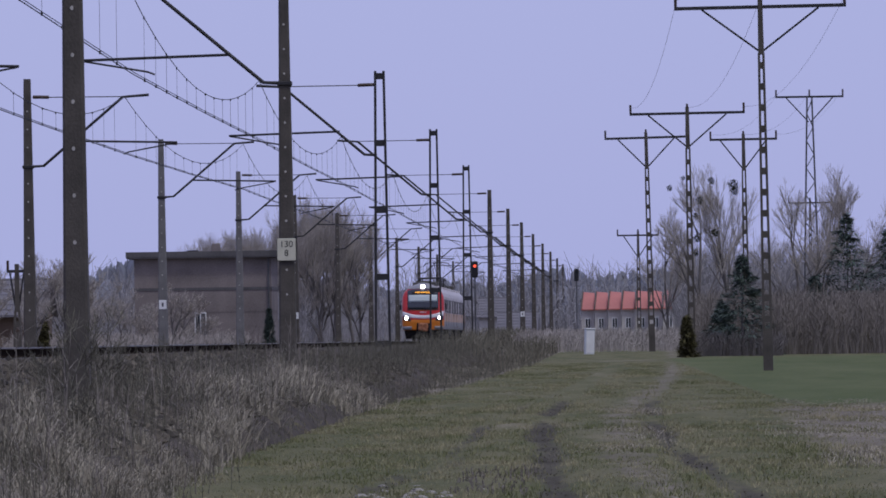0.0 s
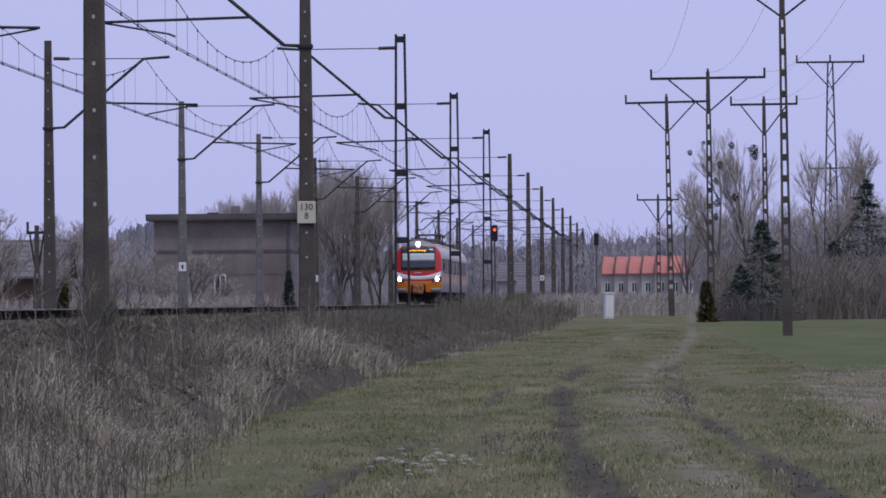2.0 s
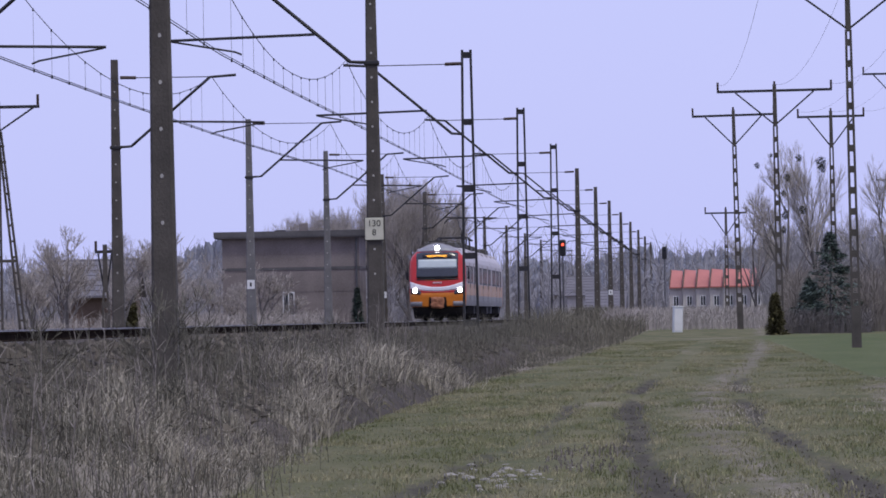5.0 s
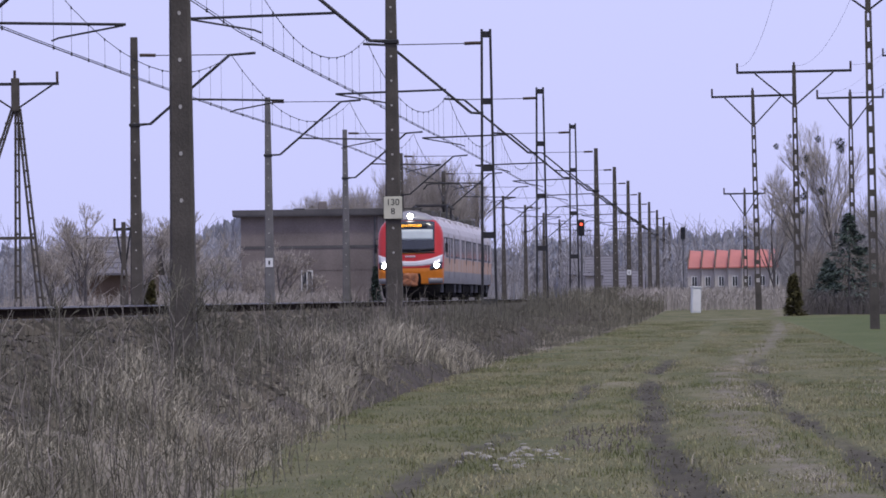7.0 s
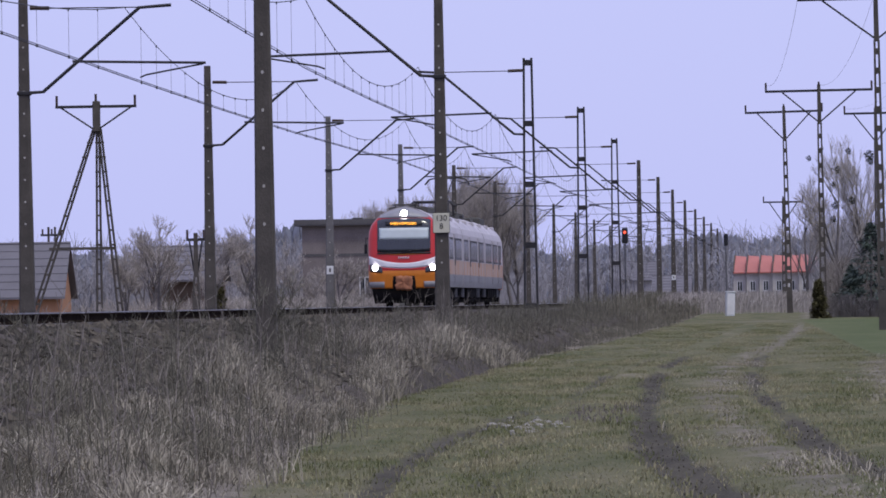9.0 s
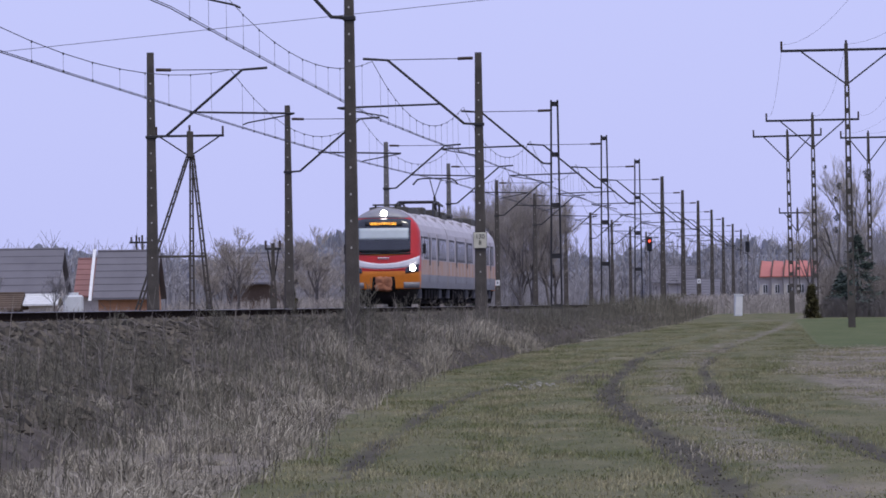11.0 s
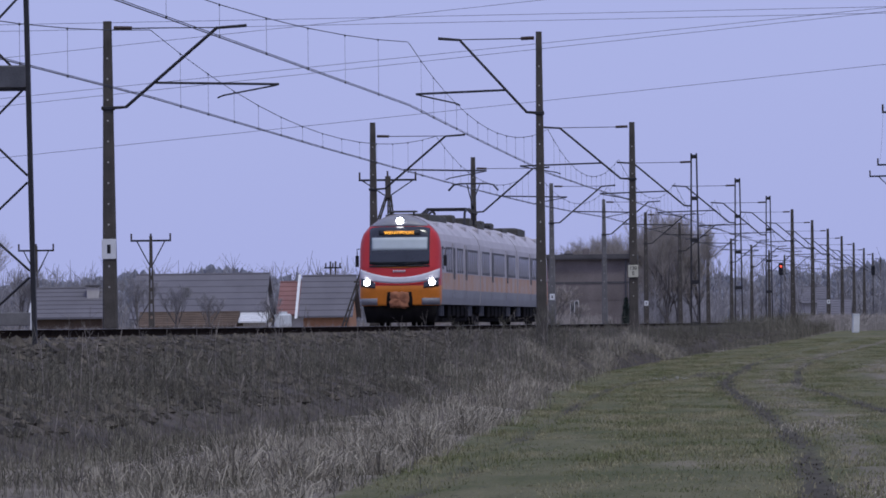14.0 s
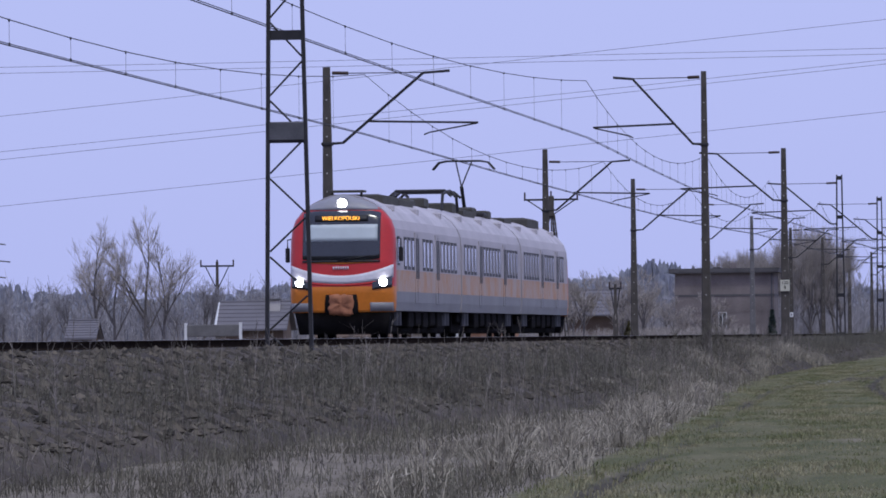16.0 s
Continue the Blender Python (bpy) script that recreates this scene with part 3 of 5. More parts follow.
# ---- power line on the meadow ----
def power_pole(x, y, z, top, arm, lean=0.0, pins=3, tower=False):
    p = thing("power_pole", "slim perforated concrete power pole with a braced crossarm" if not tower else "steel lattice power tower with a braced crossarm", "power pole", (x, y, z), group="power poles")
    p.matrix_basis = pose(x, y, z, 0, lean, 0)
    H = top - z
    b0 = 0.145
    if tower:
        for sx in (-1, 1):
            for sy in (-1, 1):
                part("leg", Shape().tube([(sx * 0.45, sy * 0.45, 0), (sx * 0.12, sy * 0.12, H - 0.2)], 0.04, 4), STEEL_GREY, p)
        for k in range(18):
            z0, z1 = k * (H - 0.4) / 18, (k + 1) * (H - 0.4) / 18
            g0, g1 = 0.45 - 0.33 * z0 / H, 0.45 - 0.33 * z1 / H
            s = 1 if k % 2 else -1
            for side in (-1, 1):
                part("diagonal", Shape().tube([(-s * g0, side * g0, z0), (s * g1, side * g1, z1)], 0.02, 4), STEEL_GREY, p)
    else:
        solid = 1.3
        part("foot", Shape().loft([[(-w, -0.11, q), (w, -0.11, q), (w, 0.11, q), (-w, 0.11, q)] for q, w in ((-0.3, b0), (solid, b0 * 0.96))]), CONCRETE, p)
        for s in (-1, 1):
            part("rib", Shape().loft([[(s * w - 0.035, -0.1, q), (s * w + 0.035, -0.1, q), (s * w + 0.035, 0.1, q), (s * w - 0.035, 0.1, q)] for q, w in ((solid, b0 - 0.035), (H - 1.6, 0.065))]), CONCRETE, p)
        n = int((H - solid - 1.6) / 0.62)
        for k in range(n):
            q = solid + 0.3 + k * 0.62
            w = b0 - (b0 - 0.065) * (q / H)
            part("web", Shape().box(-w, w, -0.085, 0.085, q - 0.12, q + 0.08), CONCRETE, p)
        part("head", Shape().loft([[(-w, -0.09, q), (w, -0.09, q), (w, 0.09, q), (-w, 0.09, q)] for q, w in ((H - 1.65, 0.085), (H, 0.07))]), CONCRETE, p)
    part("crossarm", Shape().box(-arm, arm, -0.05, 0.05, H - 0.30, H - 0.20), STEEL, p)
    for s in (-1, 1):
        part("brace", Shape().tube([(s * 0.05, 0, H - 1.55), (s * arm * 0.68, 0, H - 0.3)], 0.03, 4), STEEL, p)
    for k in range(pins):
        px = -arm + 0.04 + k * (2 * arm - 0.08) / (pins - 1)
        part("insulator", Shape().tube([(px, 0, H - 0.2), (px, 0, H - 0.05), (px, 0, H + 0.12)], 0.05, 6), INSULATOR, p)
    return p


QS = [(3.92, 224, 0.49, 11.48, 2.52, 0.5), (2.25, 298, 0.62, 10.55, 2.25, 0.4), (0.79, 341, 0.87, 10.74, 1.85, 0.9), (5.02, 340, 0.90, 10.58, 1.5, 0.3)]
for x, y, z, top, arm, lean in QS:
    power_pole(x, y, z, top, arm, -lean)
power_pole(9.15, 392, 1.05, 14.05, 1.75, 0, tower=True)
power_pole(13.0, 560, 1.1, 11.5, 1.6, 0)
power_pole(0.3, 470, 1.1, 8.1, 1.3, 0)


def line_wires(name, label, spans, r=0.006):
    ob = thing(name, label, "wire")
    for a, b, sag in spans:
        a, b = Vector(a), Vector(b)
        pts = [a.lerp(b, i / 16) - Vector((0, 0, sag * 4 * (i / 16) * (1 - i / 16))) for i in range(17)]
        part("wire", Shape().tube(pts, r, 4), WIRE, ob)


line_wires("power_line", "three thin wires strung between the power poles",
           [((3.82 + o * 2.45, 224, 11.45), (2.2 + o * 2.2, 298, 10.55), 0.9) for o in (-1, 0, 1)]
           + [((3.82 + o * 2.45, 224, 11.45), (9.4 + o * 2.4, 60, 12.3), 1.6) for o in (-1, 0, 1)]
           + [((5.0 + o * 1.4, 340, 10.55), (9.1 + o * 1.6, 392, 13.95), 0.6) for o in (-1, 0, 1)], 0.005)
line_wires("high_voltage_line", "faint high-voltage wires crossing the sky",
           [((-34 - 75, 120, za - (zb - za) * 75 / 32), (-2 + 60, 120, zb + (zb - za) * 60 / 32), 0.4) for za, zb in ((11.98, 12.14), (11.76, 11.93), (10.19, 13.15), (8.9, 11.7), (8.61, 11.55), (6.92, 9.83))], 0.007)


# ---- poles beyond the railway ----
def a_frame_pole(x, y, z, top):
    p = thing("a_frame_pole", "perforated concrete a-frame power pole with a crossarm", "power pole", (x, y, z))
    H = top - z
    for name, x0, x1 in (("strut", -2.55, -0.06), ("leg", 0.02, 0.06), ("leg", 0.85, 0.12)):
        for o in (-0.09, 0.09):
            part(name, Shape().tube([(x0 + o, 0, 0), (x1 + o * 0.5, 0, H - 1.0)], 0.042, 4), CONCRETE, p)
        for k in range(14):
            u = k / 14
            cx = x0 + (x1 - x0) * u
            part("rung", Shape().box(cx - 0.1, cx + 0.1, -0.03, 0.03, u * (H - 1.0), u * (H - 1.0) + 0.07), CONCRETE, p)
    part("tie_beam", Shape().box(-1.75, 0.65, -0.05, 0.05, H * 0.36, H * 0.36 + 0.1), CONCRETE, p)
    part("head", Shape().box(-0.12, 0.15, -0.1, 0.1, H - 1.1, H, 0.03), CONCRETE, p)
    part("crossarm", Shape().box(-1.45, 1.45, -0.05, 0.05, H - 0.25, H - 0.15), STEEL, p)
    for s in (-1, 1):
        part("brace", Shape().tube([(s * 0.1, 0, H - 1.0), (s * 1.3, 0, H - 0.2)], 0.03, 4), STEEL, p)
        part("insulator", Shape().tube([(s * 1.4, 0, H - 0.15), (s * 1.4, 0, H + 0.2)], 0.05, 6), INSULATOR, p)
    part("insulator", Shape().tube([(0, 0, H), (0, 0, H + 0.25)], 0.05, 6), INSULATOR, p)


a_frame_pole(-23.75, 250, 0.75, 9.05)
power_pole(-37.0, 262, 0.75, 6.35, 1.05, 0)
power_pole(-46.5, 290, 0.75, 6.2, 1.0, 0)
power_pole(-21.2, 262, 0.75, 4.4, 0.35, 0, pins=2)


def twin_stub(x, y, z):
    p = thing("transformer_pole", "twin-post transformer pole rising behind a roof", "power pole", (x, y, 0.75))
    for o in (-0.16, 0.16):
        part("post", Shape().tube([(o, 0, 0), (o, 0, z - 0.75)], 0.06, 5), CONCRETE, p)
    part("crossarm", Shape().box(-0.55, 0.55, -0.05, 0.05, z - 1.2, z - 1.1), STEEL, p)
    for o in (-0.45, 0.0, 0.45):
        part("insulator", Shape().tube([(o, 0, z - 1.1), (o, 0, z - 0.85)], 0.05, 6), INSULATOR, p)


twin_stub(-35.4, 352, 5.7)
pyl = thing("pylon", "tall grey high-voltage lattice pylon far away", "pylon", (-137, 800, 0.9))
for o in (-1, 1):
    part("leg", Shape().tube([(o * 1.4, 0, 0), (o * 0.4, 0, 14.5)], 0.09, 4), STEEL_GREY, pyl)
for z, w in ((9.0, 2.2), (11.0, 2.8), (13.2, 2.2)):
    part("arm", Shape().tube([(-w, 0, z), (0, 0, z + 0.3), (w, 0, z)], 0.08, 4), STEEL_GREY, pyl)
for k in range(9):
    s, z = (1 if k % 2 else -1), k * 1.55
    part("diagonal", Shape().tube([(-s * (1.4 - z * 0.07), 0, z), (s * (1.3 - z * 0.07), 0, z + 1.5)], 0.05, 4), STEEL_GREY, pyl)


# ---- buildings ----
def window(parent, x, y, z, w, h, glass=GLASS, frame_mat=WHITE):
    wn_ = part("window", Shape().box(x - w / 2, x + w / 2, y - 0.03, y + 0.05, z, z + h), frame_mat, parent, "white framed window")
    part("pane", Shape().box(x - w / 2 + 0.06, x - 0.03, y - 0.04, y - 0.03, z + 0.06, z + h - 0.06), glass, wn_)
    part("pane", Shape().box(x + 0.03, x + w / 2 - 0.06, y - 0.04, y - 0.03, z + 0.06, z + h - 0.06), glass, wn_)


def flat_building():
    b = thing("signal_box", "flat-roofed two-storey brown brick railway building", "building", (-22.6, 400, 0.6))
    part("wall", Shape().box(-3.6, 3.6, 0, 7, 0, 5.45), BROWNWALL, b)
    part("band", Shape().box(-3.63, 3.63, -0.03, 7.03, 3.75, 3.9), ROOFFELT, b, "dark string course")
    r = part("roof", Shape().loft([[(-4.0, -0.4, z), (4.0, -0.4, z), (4.0, 7.4, z), (-4.0, 7.4, z)] for z in (5.45, 5.75)]), ROOFFELT, b)
    part("fascia_board", Shape().box(-4.02, 4.02, -0.42, -0.38, 5.52, 5.80), ROOFFELT, r)
    part("chimney", Shape().box(0.3, 0.75, 3, 3.5, 5.75, 6.25, 0.03), BROWNWALL, r)
    part("vent", Shape().box(-1.0, -0.4, 3, 3.4, 5.75, 5.9, 0.03), STEEL, r)
    window(b, -0.15, -0.02, 1.35, 0.62, 1.25)
    for q in (1.15, 2.6, 4.6):
        part("brick_course", Shape().box(-3.615, 3.615, -0.016, 7.016, q, q + 0.09), BROWNWALL, b)
    part("downpipe", Shape().tube([(3.45, -0.08, 0), (3.45, -0.08, 5.4)], 0.06, 6), STEEL_GREY, b)


flat_building()


def ridge_house(name, label, x0, x1, y, ridge, eave, depth, wall, roof, base=0.6, chimney=None):
    """A house whose ridge runs along x."""
    h = thing(name, label, "house", ((x0 + x1) / 2, y, base))
    w, rz, ez = (x1 - x0) / 2, ridge - base, eave - base
    body = Shape()
    body.add([(-w, 0, 0), (w, 0, 0), (w, 0, ez), (-w, 0, ez), (-w, depth, 0), (w, depth, 0), (w, depth, ez), (-w, depth, ez), (-w, depth / 2, rz - 0.08), (w, depth / 2, rz - 0.08)],
             [(0, 1, 2, 3), (5, 4, 7, 6), (1, 5, 6, 9, 2), (4, 0, 3, 8, 7)])
    part("wall", body, wall, h)
    o = 0.25
    rf = Shape()
    for s in (0, 1):
        ya, yb = (-0.45, depth / 2) if s == 0 else (depth + 0.45, depth / 2)
        rf.add([(-w - o, ya, ez - 0.12), (w + o, ya, ez - 0.12), (w + o, yb, rz), (-w - o, yb, rz), (-w - o, ya, ez - 0.02), (w + o, ya, ez - 0.02), (w + o, yb, rz + 0.1), (-w - o, yb, rz + 0.1)],
               [(0, 1, 2, 3), (7, 6, 5, 4), (0, 4, 5, 1), (1, 5, 6, 2), (3, 2, 6, 7), (0, 3, 7, 4)])
    r = part("roof", rf, roof, h)
    part("ridge_cap", Shape().tube([(-w - o, depth / 2, rz + 0.1), (w + o, depth / 2, rz + 0.1)], 0.07, 6), roof, r)
    for k in range(1, 7):
        u = k / 7
        ya, za = -0.45 + u * (depth / 2 + 0.45), ez - 0.02 + u * (rz + 0.12 - ez)
        part("tile_course", Shape().box(-w - o, w + o, ya - 0.03, ya + 0.01, za - 0.02, za + 0.018), roof, r)
    if chimney is not None:
        cx, cz = chimney
        c = part("chimney", Shape().box(cx - 0.3, cx + 0.3, depth * 0.28, depth * 0.4, rz * 0.55, rz + cz, 0.03), PLASTER, h)
        part("chimney_cap", Shape().box(cx - 0.36, cx + 0.36, depth * 0.26, depth * 0.42, rz + cz, rz + cz + 0.08), ROOFFELT, c)
    return h


h1 = ridge_house("house", "long house with a big grey tiled roof", -45.6, -37.9, 330, 4.75, 2.2, 7, PLASTER, SLATE)
part("skylight_box", Shape().box(0.2 - 1.35, 0.2 - 0.85, 1.4, 1.9, 2.55, 3.45, 0.04), CONCRETE_LIGHT, h1, "pale roof vent stack")
window(h1, -3.0, -0.02, 0.35, 0.9, 1.0)
ridge_house("house", "low house with a brick-red tiled roof", -37.8, -35.9, 342, 4.28, 2.4, 5, PLASTER, REDTILE, chimney=(0.8, 0.1))
h3 = ridge_house("house", "dark-roofed house with an orange gable", -32.6, -30.0, 300, 4.36, 2.2, 5, ORANGEWALL, SLATE)
part("gable_board", Shape().add([(-1.6, -0.5, 1.45), (-1.62, 2.5, 3.95), (-1.62, 2.5, 3.75), (-1.6, -0.3, 1.45), (-1.75, -0.5, 1.45), (-1.77, 2.5, 3.95), (-1.77, 2.5, 3.75), (-1.75, -0.3, 1.45)],
     [(0, 1, 2, 3), (7, 6, 5, 4), (0, 4, 5, 1), (3, 2, 6, 7), (0, 3, 7, 4), (1, 5, 6, 2)]), WHITE, h3)
shed = ridge_house("shed", "low shed with a rusty brown roof", -41.8, -36.6, 300, 2.35, 1.75, 3, TIMBER, TIMBER)
shed2 = ridge_house("shed", "small shed under a pale sheet roof", -36.0, -34.8, 300, 2.25, 1.95, 2, PLASTER, WHITE)
ridge_house("house", "far house with a steep dark gable behind bare trees", -30.0, -26.8, 345, 4.5, 3.0, 6, TIMBER, SLATE)
tank = thing("water_tank", "pale green plastic tank beside the houses", "tank", (-33.0, 292, 0.75))
part("body", Shape().box(-0.45, 0.45, -0.4, 0.4, 0, 1.55, 0.08), CREAM, tank)
part("lid", Shape().tube([(0, 0, 1.55), (0, 0, 1.68)], 0.25, 10), CREAM, tank)
ridge_house("shed", "little gabled shed with a grey roof in the gardens", -42.6, -41.6, 200, 2.5, 1.8, 2, TIMBER, SLATE)
hut = ridge_house("house", "low farmhouse with a grey roof and white verge board", -41.8, -38.4, 252, 3.55, 2.2, 4, TIMBER, SLATE, chimney=(1.1, 0.15))
part("verge_board", Shape().tube([(-1.95, -0.45, 1.6), (-1.95, 2.0, 3.0)], 0.07, 4), WHITE, hut)
board = thing("loading_board", "long whitewashed concrete wall on posts by the line", "wall", (-26.2, 120, 0.75))
part("slab", Shape().box(-1.05, 1.05, -0.06, 0.06, 0.95, 1.38, 0.02), CONCRETE_LIGHT, board)
for o in (-1.0, 1.0):
    part("post", Shape().box(o - 0.05, o + 0.05, -0.07, 0.07, 0, 1.45), WHITE, board)

row_house = None
for k in range(7):
    x0 = -4.5 + k * 1.15
    m = pose(x0 + 0.55, 650 - k * 2, 1.15)
    if row_house is None:
        row_house = thing("row_house", "far terraced house with a bright red metal roof", "house", group="red-roofed row")
        part("wall", Shape().box(-0.55, 0.55, 0, 8, 0, 2.9), PLASTER, row_house)
        rf = Shape().add([(-0.56, -0.3, 2.85), (0.50, -0.3, 2.85), (0.58, 4, 4.25), (-0.40, 4, 4.35), (-0.56, -0.3, 2.75), (0.50, -0.3, 2.75), (0.58, 8, 2.9), (-0.4, 8, 2.9)],
                         [(0, 1, 2, 3), (3, 2, 6, 7), (0, 4, 5, 1), (1, 5, 6, 2), (0, 3, 7, 4), (4, 7, 6, 5)])
        part("roof", rf, REDROOF, row_house)
        part("verge", Shape().tube([(-0.56, -0.32, 2.88), (-0.40, 4, 4.38)], 0.06, 4), TIMBER, row_house)
        window(row_house, 0.0, -0.02, 1.2, 0.5, 0.9)
        row_house.matrix_basis = m
    else:
        copy_thing(row_house, m)
for x, y, z0, w, h in ((-9.8, 640, 3.7, 3.0, 1.0), (-12.8, 690, 5.2, 2.4, 1.1), (-15.5, 720, 5.4, 2.0, 1.2)):
    ridge_house("house", "distant pale house with a grey roof", x - w / 2, x + w / 2, y, z0, z0 - 1.6, 6, PLASTER, SLATE, base=1.1)

cab = thing("cabinet", "pale grey trackside equipment cabinet leaning a little", "cabinet", (-1.97, 330, 0.82))
cab.matrix_basis = pose(-1.97, 330, 0.82, 0, 2, 12)
part("body", Shape().box(-0.2, 0.2, -0.15, 0.15, 0, 1.12, 0.02), CREAM, cab)
part("roof", Shape().box(-0.23, 0.23, -0.18, 0.18, 1.12, 1.18, 0.015), CREAM, cab)
part("door", Shape().box(-0.16, 0.16, -0.165, -0.151, 0.12, 1.05, 0.004), WHITE, cab)


# ---- plants ----
def bare_tree_mesh(name, seed, height, spread, levels=5, bark=BARK, twig=TWIG, trunk=0.035, lean=0.0, twig_r=0.010, kids=(3, 4)):
    rng = random.Random(seed)
    wood, fine = Shape(), Shape()

    def grow(p, d, length, r, level):
        n = 3 if level < levels - 1 else 2
        pts, q, dd = [p], p.copy(), d.copy()
        for _ in range(n):
            dd = (dd + Vector((rng.uniform(-1, 1), rng.uniform(-1, 1), rng.uniform(-0.3, 0.8))) * 0.16).normalized()
            q = q + dd * (length / n)
            pts.append(q.copy())
        (wood if level < 3 else fine).tube(pts, max(r, twig_r), 5 if level < 2 else 3, max(r * 0.6, twig_r * 0.8))
        if level >= levels:
            return
        for k in range(rng.randint(*kids) + (1 if level == 0 else 0)):
            u = rng.uniform(0.35, 1.0) if level else rng.uniform(0.3, 1.0)
            i = min(int(u * n), n - 1)
            b = pts[i].lerp(pts[i + 1], u * n - i)
            out = Vector((rng.uniform(-1, 1), rng.uniform(-1, 1), 0))
            nd = (dd * 0.7 + out * spread + Vector((0, 0, 0.18))).normalized()
            grow(b, nd, length * rng.uniform(0.55, 0.78), r * 0.55, level + 1)
        grow(pts[-1], dd, length * 0.65, r * 0.6, level + 1)

    grow(Vector((0, 0, 0)), Vector((lean, 0, 1)).normalized(), height * 0.36, height * trunk * 0.5, 0)
    return wood.mesh(name + "_limbs", bark), fine.mesh(name + "_twigs", twig)


def make_tree(label, meshes, place, scale=1.0, turn=0, name="bare_tree", category="tree", group="bare trees", stretch=1.0):
    t = thing(name, label, category, place, turn, group)
    t.scale = (scale * stretch, scale * stretch, scale)
    for nm, me in (("trunk", meshes[0]), ("crown", meshes[1])):
        o = new(nm, me)
        o.parent = t
    return t


TREE_A = bare_tree_mesh("poplar", 3, 10, 0.6, 6, twig_r=0.007, kids=(2, 3))
TREE_B = bare_tree_mesh("broad", 11, 10, 0.85, 6, twig_r=0.007, kids=(2, 3))
TREE_C = bare_tree_mesh("far", 21, 10, 0.6, 6, BARK, TWIG_HAZED, twig_r=0.010, kids=(2, 3))
TREE_D = bare_tree_mesh("dense", 31, 10, 0.7, 6, BARK, TWIG, twig_r=0.0058, kids=(2, 4))
TREE_G = bare_tree_mesh("garden", 41, 10, 0.9, 6, BARK, TWIG, trunk=0.045, twig_r=0.017, kids=(2, 3))
rng = random.Random(8)
# the clump behind the brown building
for x, y, s in ((-20.7, 470, 0.95), (-19.3, 474, 1.1), (-18.4, 468, 1.05), (-17.6, 478, 0.98), (-16.9, 472, 0.85), (-20.0, 482, 1.0), (-19.0, 466, 0.9)):
    make_tree("tall bare poplar in a dense grey-brown clump", TREE_D, (x, y, 0.6), s, rng.uniform(0, 360), stretch=0.7)
for x, y, s in ((-28.0, 476, 0.9), (-27.0, 482, 1.0), (-26.0, 470, 1.05), (-25.0, 484, 1.1), (-24.0, 474, 1.0), (-23.0, 480, 1.1), (-22.2, 470, 0.95), (-21.4, 486, 1.1)):
    make_tree("bare tree behind the brown building", TREE_D, (x, y, 0.6), s * 0.82, rng.uniform(0, 360), stretch=0.8)
# bare trees along the gardens beyond the line
for k in range(10):
    x = -37 + k * 1.65 + rng.uniform(-0.5, 0.5)
    make_tree("small bare tree in the gardens beyond the railway", rng.choice((TREE_B, TREE_G)), (x, rng.uniform(440, 500), 0.7), rng.uniform(0.55, 0.85), rng.uniform(0, 360), stretch=0.6)
for x, y, s in ((-28.6, 330, 0.5), (-27.2, 300, 0.42), (-25.0, 290, 0.55), (-23.4, 300, 0.52), (-22.0, 280, 0.35), (-30.0, 340, 0.42), (-24.1, 330, 0.6)):
    make_tree("bare garden tree with a rounded twiggy crown", TREE_G, (x, y, 0.7), s * 0.9, rng.uniform(0, 360), stretch=0.9)
for x, y, s in ((-25.6, 385, 0.40), (-22.6, 376, 0.42), (-27.2, 380, 0.36), (-24.2, 378, 0.30), (-21.6, 380, 0.28), (-28.4, 388, 0.38)):
    make_tree("low bare fruit tree before the brown building", TREE_G, (x, y, 0.6), s, rng.uniform(0, 360), name="fruit_tree")
# two great trees by the farm
for x, s, sd in ((-48.2, 0.80, 20), (-47.2, 0.7, 75), (-45.6, 0.86, 140), (-44.6, 0.72, 230)):
    make_tree("tall bare tree with an open spreading crown", TREE_B, (x, 250, 0.75), s, sd, stretch=0.75)
for k in range(16):
    make_tree("grey bare thicket tree behind the farm", TREE_C, (-62 + k * 1.9 + rng.uniform(-0.6, 0.6), rng.uniform(262, 300), 0.75), rng.uniform(0.28, 0.46), rng.uniform(0, 360))
# trees on the meadow side, with mistletoe
for x, y, s, m in ((3.2, 381, 0.98, 1), (4.9, 383, 1.0, 0), (1.7, 386, 0.75, 1), (8.2, 384, 0.9, 1), (9.6, 390, 1.0, 0), (11.0, 386, 0.95, 1)):
    make_tree("bare tree beside the meadow", TREE_B if m else TREE_A, (x, y, 1.0), s, rng.uniform(0, 360), stretch=0.75)



def leaf_ball(n, radius, size, seed, flat=1.0):
    r = np.random.default_rng(seed)
    d = r.normal(size=(n, 3))
    d /= np.linalg.norm(d, axis=1)[:, None]
    p = d * radius * r.uniform(0.3, 1.0, (n, 1)) ** 0.5
    p[:, 2] *= flat
    a, b = r.normal(size=(n, 3)), r.normal(size=(n, 3))
    a /= np.linalg.norm(a, axis=1)[:, None]
    b /= np.linalg.norm(b, axis=1)[:, None]
    s = size * r.uniform(0.6, 1.4, (n, 1))
    v = np.stack([p, p + a * s, p + a * s * 0.6 + b * s * 0.35], 1).reshape(-1, 3)
    return v.tolist(), np.arange(3 * n).reshape(-1, 3).tolist()


